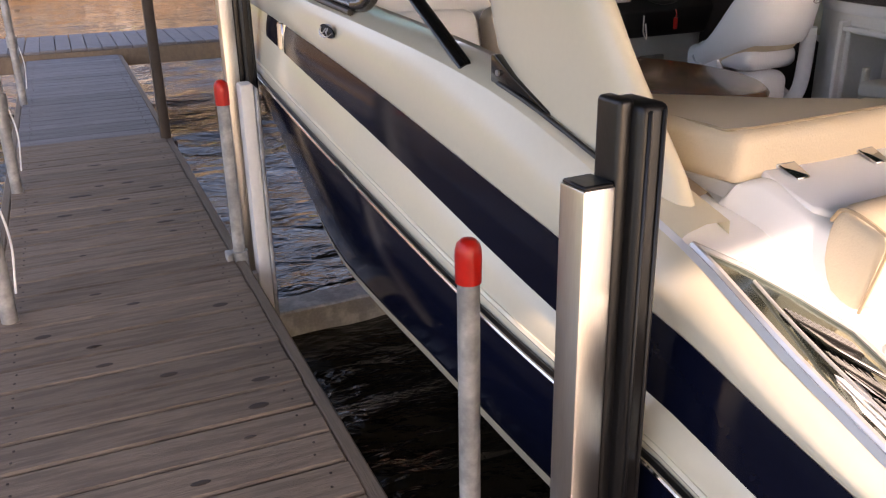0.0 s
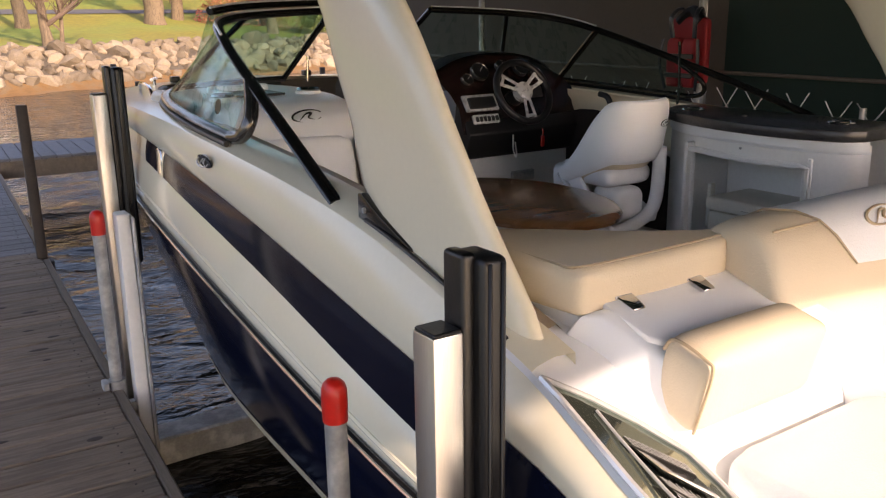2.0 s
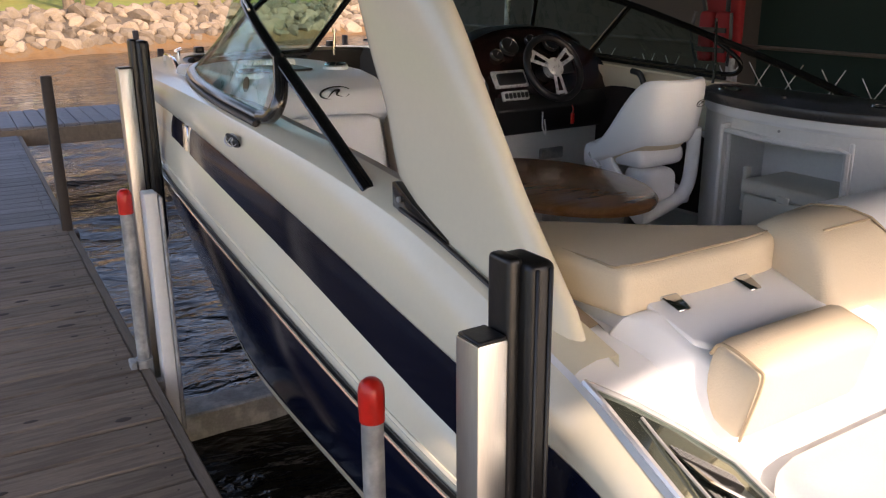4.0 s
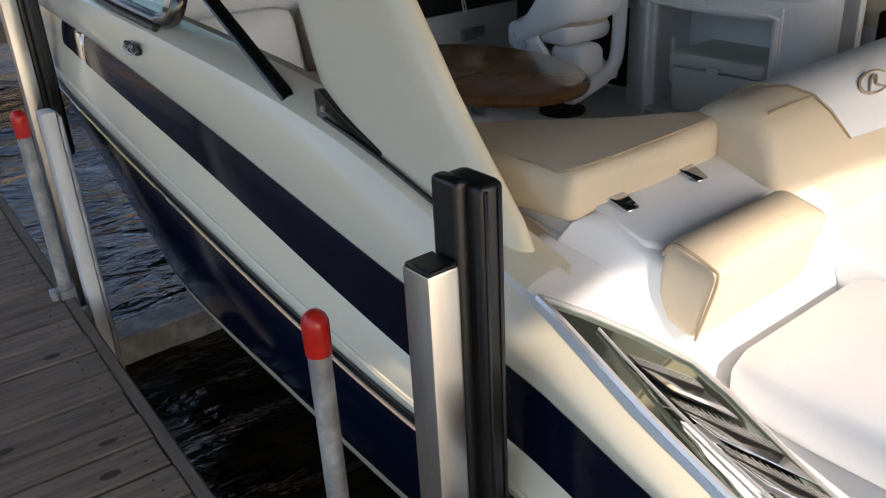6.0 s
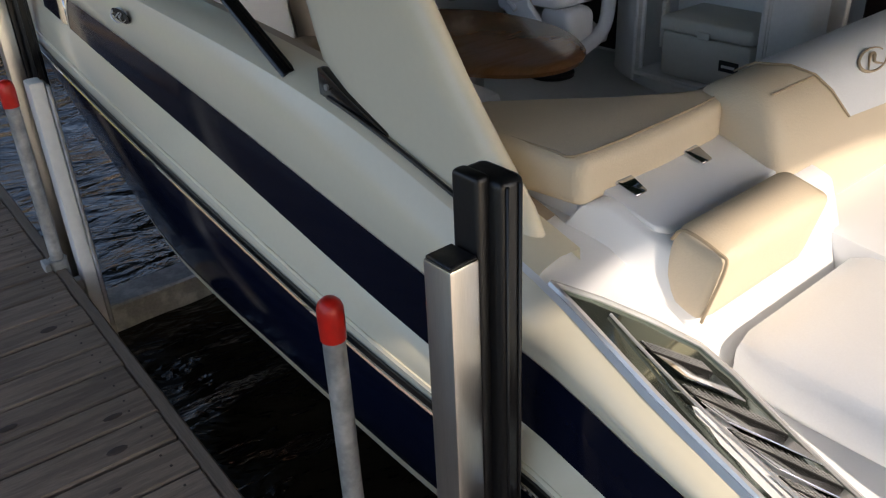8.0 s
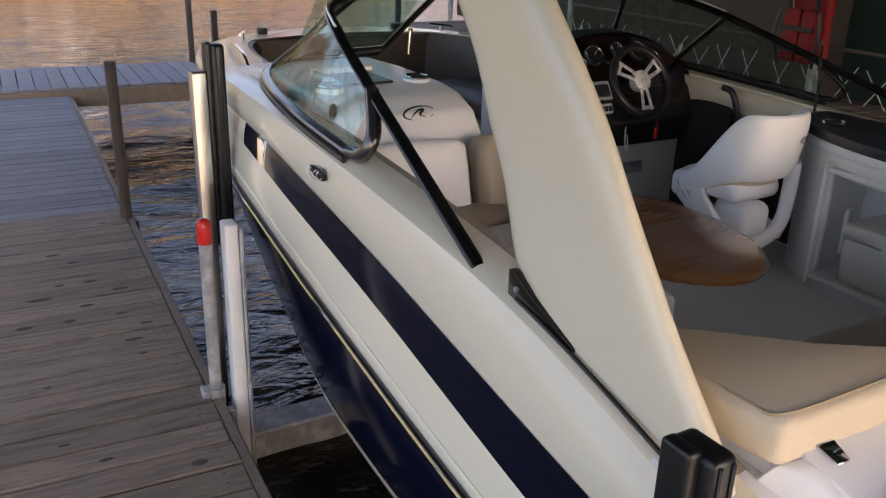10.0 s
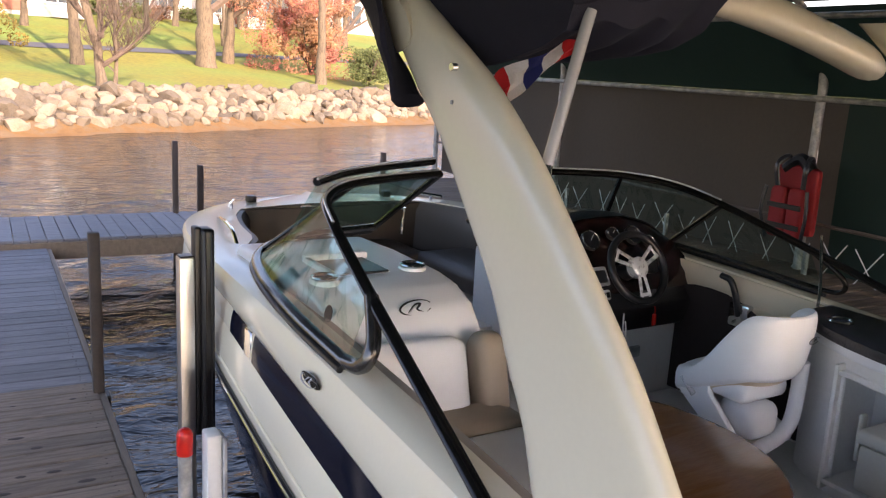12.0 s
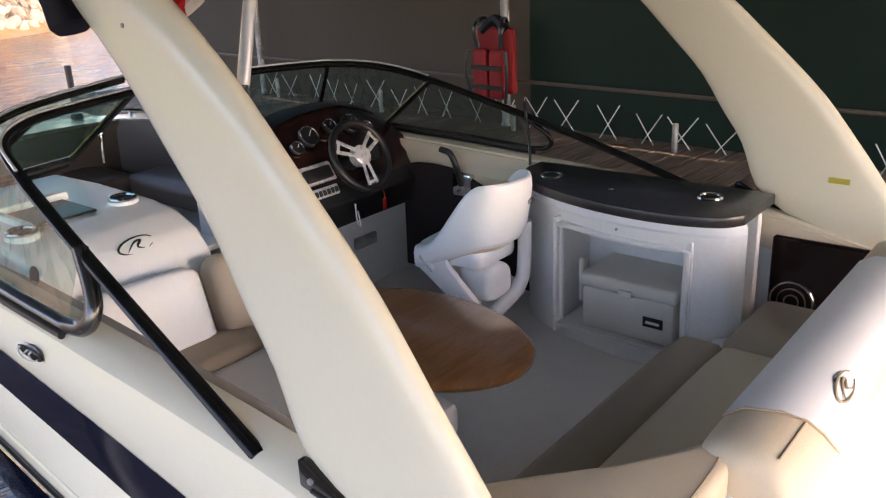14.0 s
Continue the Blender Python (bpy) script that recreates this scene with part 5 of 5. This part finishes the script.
# base: a slanting cheek on each side, a stile and sill round the opening aft, and a white scoop inside
for u0, drop in ((0.405, 0.0), (0.670, 0.06)):
    cheek = [(0.985, 0.66), (0.975, 0.605), (0.80, 0.49), (0.62, 0.375 + drop), (0.575, 0.385 + drop), (0.565, 0.425 + drop), (0.70, 0.545), (0.79, 0.63), (0.80, 0.70), (0.95, 0.71)]
    part("base_side", slab([(u0, v, z) for v, z in cheek], (0.035, 0, 0), 0.009, 2), M_WHITE, hs, "white moulded seat base cheek")
part("base_stile", tube(curve([(0.700, 0.57, 0.80), (0.705, 0.575, 0.66), (0.695, 0.58, 0.54), (0.655, 0.59, 0.475), (0.56, 0.60, 0.435), (0.435, 0.605, 0.400)], 6), 0.032, 10), M_WHITE, hs, "white moulded stile and sill")
part("scoop", cushion(0.475, 0.66, 0.60, 0.80, 0.455, 0.615, 0.05, 0), M_WHITE, hs, "white moulded scoop inside the base")
part("base_liner", slab([(0.43, 0.96, 0.64), (0.43, 0.68, 0.44), (0.43, 0.70, 0.42), (0.43, 0.98, 0.61)], (0.28, 0, 0), 0.004, 1), M_LINER, hs)
part("pedestal", cyl(0.58, 0.80, 0.27, 0.53, 0.045, 16), M_DASHBLACK, hs, "dark pedestal")
part("floor_plate", cyl(0.58, 0.80, 0.27, 0.285, 0.11, 24), M_DASHBLACK, hs)
part("hinge", tube([(0.398, 0.93, 0.66), (0.398, 0.86, 0.60)], 0.013, 8), M_SILVER, hs)
hs.matrix_world = BOAT @ Matrix.Translation((0.645, 0.86, 0.27))
part("emblem", oval_mark((0.640, 0.492, 0.925), (1, 0, 0), (0, -0.25, 1), 0.055, 0.032), M_BLACK, hs, "dark oval emblem")

# ---- table ----
tab = thing("cockpit_table", "oval varnished wooden cockpit table on a pedestal", "table", (-0.15, 0.32, 0.27), BOAT)
TM = Matrix.Translation((-0.29, 0.38, 0)) @ Euler((0, 0, radians(-4))).to_matrix().to_4x4()
rows = []
for r, z in ((0.0, 0.722), (0.90, 0.722), (0.97, 0.718), (1.0, 0.706), (0.99, 0.692), (0.93, 0.688), (0.0, 0.688)):
    rows.append([(0.325 * r * math.cos(a) + 1e-5 * math.cos(a), 0.49 * r * math.sin(a) + 1e-5 * math.sin(a), z) for a in [2 * math.pi * k / 48 for k in range(48)]])
part("tabletop", moved(loft(rows, True), TM), M_WOODTAB, tab, "varnished wood-grain oval top")
part("pedestal", cyl(-0.29, 0.36, 0.27, 0.69, 0.035, 16), M_ALU, tab)
part("floor_plate", cyl(-0.29, 0.36, 0.27, 0.285, 0.10, 20), M_CHROME, tab)
part("socket", cyl(-0.29, 0.36, 0.66, 0.69, 0.07, 20), M_DASHBLACK, tab)

# ---- galley unit ----
gal = thing("galley_unit", "white curved galley unit with a dark grey counter", "galley unit", (0.95, 0.1, 0.27), BOAT)
edge = curve([(1.00, 0.74, 0), (0.86, 0.66, 0), (0.74, 0.45, 0), (0.665, 0.15, 0), (0.665, -0.12, 0), (0.72, -0.31, 0), (0.80, -0.38, 0)], 6)
outl = [Vector((p.x, p.y, 0.915)) for p in edge] + [Vector((1.14, -0.38, 0.915)), Vector((1.13, 0.74, 0.915))]
part("counter", slab(outl, (0, 0, 0.045), 0.008, 2), M_COUNTER, gal, "dark grey stone-look counter")
ins = [Vector((p.x + 0.03, p.y, 0)) for p in edge]
part("lip", loft([[p + Vector((0, 0, 0.915)), p + Vector((0.0, 0, 0.88)), p + Vector((0.012, 0, 0.865))] for p in ins]), M_WHITE, gal)
# body: wall along the curved edge with an opening for the cooler
lo, hi = 13, 26
for a, b, z0, z1 in ((0, lo, 0.27, 0.90), (hi, len(ins) - 1, 0.27, 0.90), (lo, hi, 0.27, 0.34), (lo, hi, 0.80, 0.90)):
    part("body_panel", loft([[p + Vector((0.015, 0, z0)), p + Vector((0.015, 0, z1))] for p in ins[a:b + 1]]), M_LINER, gal, "off-white moulded body")
rim = [ins[lo] + Vector((0.010, 0, 0.34)), ins[lo] + Vector((0.010, 0, 0.80))] + [ins[i] + Vector((0.010, 0, 0.805)) for i in range(lo + 1, hi)] + [ins[hi] + Vector((0.010, 0, 0.80)), ins[hi] + Vector((0.010, 0, 0.34))] + [ins[i] + Vector((0.010, 0, 0.335)) for i in range(hi - 1, lo - 1, -1)]
part("opening_rim", tube(rim, 0.014, 8), M_LINER, gal)
part("recess_back", rbox(1.02, 1.06, -0.36, 0.50, 0.27, 0.90, 0.005, 1), M_LINER, gal)
part("recess_side", rbox(0.72, 1.02, ins[lo].y, ins[lo].y + 0.02, 0.30, 0.84, 0.004, 1), M_LINER, gal)
part("recess_side", rbox(0.72, 1.02, ins[hi].y - 0.02, ins[hi].y, 0.30, 0.84, 0.004, 1), M_LINER, gal)
part("recess_floor", rbox(0.715, 1.02, ins[hi].y + 0.002, ins[lo].y - 0.002, 0.33, 0.35, 0.004, 1), M_LINER, gal)
part("recess_top", rbox(0.72, 1.02, ins[hi].y + 0.002, ins[lo].y - 0.002, 0.80, 0.82, 0.004, 1), M_LINER, gal)
for i in (lo, (lo + hi) // 2, hi):
    for z in (0.45, 0.70) if i != (lo + hi) // 2 else (0.85,):
        part("screw", tube([ins[i] + Vector((0.004, 0, z)), ins[i] + Vector((-0.002, 0, z))], 0.006, 6), M_GALV, gal)
for u, v in ((0.92, 0.55), (0.95, -0.18)):
    h = part("cup_holder", tube([(u + 0.046 * math.cos(a), v + 0.046 * math.sin(a), 0.962) for a in [2 * math.pi * k / 24 for k in range(25)]], 0.008, 8), M_CHROME, gal, "chrome cup holder ring")
    part("cup_well", cyl(u, v, 0.93, 0.963, 0.04, 20), M_DASHBLACK, h)
part("counter_knob", cyl(0.86, 0.22, 0.96, 0.968, 0.012, 10), M_DASHBLACK, gal)
cool = thing("cool_box", "ivory plastic cool box in the galley recess", "cool box", (0.9, 0.1, 0.30), BOAT)
part("body", rbox(0.735, 1.03, -0.145, 0.285, 0.352, 0.548, 0.02, 2), M_COOLER, cool)
part("lid", rbox(0.725, 1.04, -0.155, 0.295, 0.550, 0.612, 0.018, 3), M_COOLER, cool)
part("lid_latch", rbox(0.718, 0.728, 0.04, 0.10, 0.545, 0.575, 0.003, 1), M_COOLER, cool)
for v in (-0.165, 0.305):
    part("handle_arm", rbox(0.76, 0.80, v - 0.010, v + 0.010, 0.46, 0.66, 0.006, 1), M_COOLER, cool)
lb = part("label_plate", rbox(0.729, 0.735, -0.10, -0.01, 0.43, 0.475, 0.002, 1), M_DASHBLACK, cool, "dark maker's plate with light bars")
part("label_bar", rbox(0.726, 0.729, -0.085, -0.025, 0.447, 0.458, 0, 1), M_PVC, lb)
# aft side panel with loudspeaker
ap = thing("speaker_panel", "dark side panel with a round chrome loudspeaker", "side panel", (1.1, -0.65, 0.3), BOAT)
part("panel", rbox(1.08, 1.11, -0.95, -0.40, 0.27, 0.80, 0.01, 1), M_DASH, ap)
for k in range(3):
    rr = 0.085 - 0.028 * k
    part("ring", tube([(1.076, -0.50 + rr * math.cos(a), 0.53 + rr * math.sin(a)) for a in [2 * math.pi * j / 20 for j in range(21)]], 0.006, 6), M_CHROME, ap)

# ---- aft bench, sunpad and quarter vents ----
bench = thing("aft_bench", "beige and taupe vinyl aft bench seat", "bench", (0, -0.5, 0.27), BOAT)
part("base", rbox(-1.10, 1.08, -0.95, -0.30, 0.27, 0.44, 0.02, 2), M_WHITE, bench)
part("seat_border", cushion(-1.08, 0.56, -0.44, -0.24, 0.43, 0.545, 0.05), M_VINYL_D, bench, "taupe front border")
part("seat_pad", cushion(-1.08, 0.54, -0.84, -0.42, 0.43, 0.55, 0.04), M_VINYL, bench, "beige seat pad")
part("seat_pad", cushion(0.56, 1.06, -0.84, -0.40, 0.43, 0.54, 0.04), M_VINYL_D, bench)
BACK = [(-0.79, 0.48), (-0.795, 0.84), (-0.815, 0.885), (-0.86, 0.912), (-0.93, 0.918), (-0.985, 0.902), (-1.02, 0.865), (-1.045, 0.79), (-1.06, 0.68), (-1.06, 0.50)]


def back_row(u, k, off=0.0):
    """The backrest's section at u, drawn in by k towards its middle."""
    return [(u, -0.92 + (v + 0.92) * k + (off if v > -0.9 else -off), 0.66 + (z - 0.66) * k + (off if z > 0.66 else 0)) for v, z in BACK]


rows = [back_row(-0.665 + e, k) for e, k in ((0, 0.80), (0.008, 0.90), (0.022, 0.96), (0.045, 0.99), (0.08, 1))]
rows += [back_row(-0.55 + 1.50 * i / 14, 1 + 0.008 * noise.noise(Vector((i * 0.7, 2, 0)))) for i in range(15)]
rows += [back_row(0.97, 0.97), back_row(0.985, 0.88)]
bk = part("backrest", loft(rows, True, True), M_VINYL, bench, "beige padded backrest")
rows = []
for i in range(15):
    t_ = i / 14
    r = back_row(0, 1, 0.004)[2:8]
    left = [-0.50, -0.485, -0.465, -0.445, -0.42, -0.36]
    rows.append([(l + (0.72 - l) * t_, p[1], p[2] - (0.03 * math.sin(math.pi * t_) if j == 5 else 0)) for j, (p, l) in enumerate(zip(r, left))])
part("white_panel", loft(rows), M_VINYL_W, bk, "white vinyl panel over the top edge")
part("seam", tube([(-0.625, -0.986, 0.9015), (-0.55, -0.987, 0.9025), (-0.45, -0.987, 0.9025)], 0.003, 5), M_STITCH, bk)
part("seam", tube([(l, p[1], p[2]) for l, p in zip(left, back_row(0, 1, 0.004)[2:8])], 0.0028, 5), M_STITCH, bk)
part("emblem", oval_mark((-0.20, -1.0075, 0.8885), (1, 0, 0), (0, 0.69, 0.73), 0.14, 0.055), M_STITCH, bk, "brown oval emblem")
# corner cushion with a slanting inner edge
cor = [(-1.145, -0.895), (-1.17, -0.70), (-1.16, -0.47), (-1.03, -0.475), (-0.93, -0.56), (-0.80, -0.68), (-0.66, -0.775), (-0.605, -0.80), (-0.60, -0.85), (-0.665, -0.897), (-0.90, -0.903)]
pc = part("corner_cushion", slab([(u, v, 0.765) for u, v in cor], (0, 0, 0.112), 0.030, 4), M_VINYL, bench, "beige corner cushion")
part("seam", tube(curve([(-1.146, -0.62, 0.872), (-1.142, -0.80, 0.874), (-1.125, -0.866, 0.876), (-0.90, -0.876, 0.877), (-0.68, -0.868, 0.876), (-0.625, -0.84, 0.874)], 6), 0.0032, 5), M_STITCH, pc)
part("corner_base", slab([(-0.90 + (u + 0.90) * 0.86, -0.70 + (v + 0.70) * 0.84, 0.44) for u, v in cor], (0, 0, 0.326), 0.01, 1), M_WHITE, bench, "white moulded base")

aft = thing("aft_deck", "white moulded aft deck with hinged hatch and lounge pads", "aft deck", (0, -1.6, 0.2), BOAT)
z_in = keyed([(-2.5, 0.16), (-1.8, 0.31), (-1.48, 0.42), (-1.2, 0.552), (-1.0, 0.655), (-0.85, 0.715), (-0.7, 0.74)])


def deck_z(u, v):
    f = max(0, min(1, (1.33 - u) / 0.21))
    return z_sh(v) * (1 - f) + z_in(v) * f + 0.006


# quarter decks slope down towards the stern on both sides
for s in (-1, 1):
    rows = []
    for v in VS:
        if v <= -0.72:
            p = hull_pt(v, 0, s)
            rows.append([p, Vector((p.x - s * 0.012, v, z_sh(v) + 0.008))] + [Vector((s * u, v, deck_z(u, v))) for u in (1.30, 1.22, 1.16, 1.11)] + [Vector((s * 1.09, v, deck_z(1.10, v) - 0.03)), Vector((s * 1.08, v, 0.15))])
    part("quarter_deck", loft(rows), M_WHITE, aft)

    def qd(u, v, lift=0.006):
        return Vector((s * u, v, deck_z(u, v) + lift))
    # long tapering polished vent set into the quarter deck
    ns = 14
    outer = [qd(beam_sh(-0.975 - 1.0 * k / ns) - 0.010, -0.975 - 1.0 * k / ns, 0.010) for k in range(ns + 1)]
    inner = [qd(1.322 - 0.205 * min(1, k / 3.2), -0.975 - 1.0 * k / ns, 0.010) for k in range(ns + 1)]
    bm = loft([[a.lerp(b, j / 3) for j in range(4)] for a, b in zip(outer, inner)])
    vent = part("vent_panel", bm, M_MIRROR, aft, "polished mirror-bright vent panel")
    part("vent_trim", tube([p + Vector((0, 0, 0.004)) for p in outer] , 0.007, 6), M_STEEL, vent)
    part("vent_trim", tube([p + Vector((0, 0, 0.004)) for p in inner], 0.006, 6), M_STEEL, vent)
    # slanting mesh slots with bright blades between them, inboard of a plain polished band
    part("band_edge", tube([qd(beam_sh(v) - 0.072, v, 0.013) for v in [-1.08 - 0.80 * k / 12 for k in range(13)]], 0.0035, 6), M_STEEL, vent)
    for k in range(7):
        v0 = -1.15 - 0.103 * k
        uo = beam_sh(v0) - 0.082
        ui = 1.175 if k == 0 else 1.137
        dv = (uo - ui) * 0.75
        part("louvre_mesh", slab([qd(ui, v0 - dv, .013), qd(uo, v0, .013), qd(uo, v0 - 0.026, .013), qd(ui, v0 - dv - 0.026, .013)], (0, 0, 0.003)), M_MESH, vent, "dark mesh louvre")
        wires = []
        for j in range(15):
            f_ = (j + 0.5) / 15
            pa = qd(ui + (uo - ui) * f_, v0 - dv * (1 - f_), .018)
            wires.append(tube([pa, qd(ui + (uo - ui) * f_, v0 - dv * (1 - f_) - 0.026, .018)], 0.0007, 3))
        for j in range(4):
            g_ = 0.026 * (j + 0.5) / 4
            wires.append(tube([qd(ui, v0 - dv - g_, .018), qd(uo, v0 - g_, .018)], 0.0007, 3))
        tagged(part("wire_mesh", join(*wires), M_GALV, vent), kind="stuff")
        part("louvre_blade", slab([qd(ui, v0 - dv - 0.027, .010), qd(uo, v0 - 0.027, .010), qd(uo, v0 - 0.098, .020), qd(ui, v0 - dv - 0.098, .020)], (0, 0, 0.005), 0.0015, 1), M_CHROME, vent, "mirror-bright louvre blade")
# port moulding with the hinged hatch
part("hatch_moulding", slab([(-1.16, -0.80, 0.66), (-1.14, -0.88, 0.775), (-1.10, -0.92, 0.785), (-1.05, -1.10, 0.70), (-1.04, -1.18, 0.44), (-1.10, -1.18, 0.30), (-1.16, -0.80, 0.30)], (0.56, 0, 0), 0.018, 3), M_WHITE, aft)
part("hatch_lid", slab([(-1.08, -0.88, 0.782), (-1.07, -1.02, 0.736), (-1.045, -1.04, 0.728), (-0.65, -1.04, 0.728), (-0.63, -0.88, 0.782)], (0, 0, 0.016), 0.006, 2), M_WHITE, aft, "white hinged hatch lid")
for u in (-1.02, -0.79):
    h = part("hinge", rbox(u - 0.026, u + 0.026, -0.902, -0.872, 0.793, 0.802, 0.004, 2), M_STEEL, aft, "chrome hinge")
    part("hinge_leaf", slab([(u - 0.024, -0.902, 0.796), (u + 0.024, -0.902, 0.796), (u + 0.018, -0.948, 0.779), (u - 0.018, -0.948, 0.779)], (0, 0, 0.006), 0.002, 1), M_CHROME, h)
hp = part("head_pad", moved(cushion(-0.20, 0.20, -0.065, 0.065, -0.09, 0.09, 0.028), Matrix.Translation((-0.87, -1.105, 0.672)) @ Euler((radians(14), 0, 0)).to_matrix().to_4x4()), M_VINYL, aft, "beige head cushion")
part("piping", moved(tube(curve([(-0.194, -0.061, -0.08), (-0.196, -0.063, 0.065), (-0.196, -0.04, 0.086), (-0.196, 0.04, 0.086), (-0.194, 0.061, 0.05)], 5), 0.004, 5), Matrix.Translation((-0.87, -1.105, 0.672)) @ Euler((radians(14), 0, 0)).to_matrix().to_4x4()), M_STITCH, hp)
part("deck_well", slab([(-1.085, -1.185, 0.20), (-1.085, -1.185, 0.46), (-1.085, -1.8, 0.295), (-1.085, -2.45, 0.15), (-1.085, -2.45, 0.05)], (0.56, 0, 0), 0.006, 1), M_WHITE, aft)
part("lounge_pad", cushion(-1.02, -0.30, -1.75, -1.18, 0.40, 0.55, 0.05), M_VINYL_W, aft, "white lounge pad")
part("lounge_pad", cushion(-1.00, 0.20, -2.40, -1.76, 0.30, 0.44, 0.05), M_VINYL, aft, "beige lounge pad")
part("sun_deck", slab([(-0.54, -1.02, 0.50), (-0.54, -1.02, 0.60), (-0.54, -1.35, 0.56), (-0.54, -2.45, 0.42), (-0.54, -2.45, 0.2)], (1.55, 0, 0), 0.02, 2), M_WHITE, aft)
part("sun_pad", moved(cushion(-0.26, 1.00, -2.3, -1.30, 0.0, 0.07, 0.03), Matrix.Translation((0, 0, 0.52)) @ Euler((radians(0), 0, 0)).to_matrix().to_4x4()), M_VINYL_W, aft, "white sun pad")
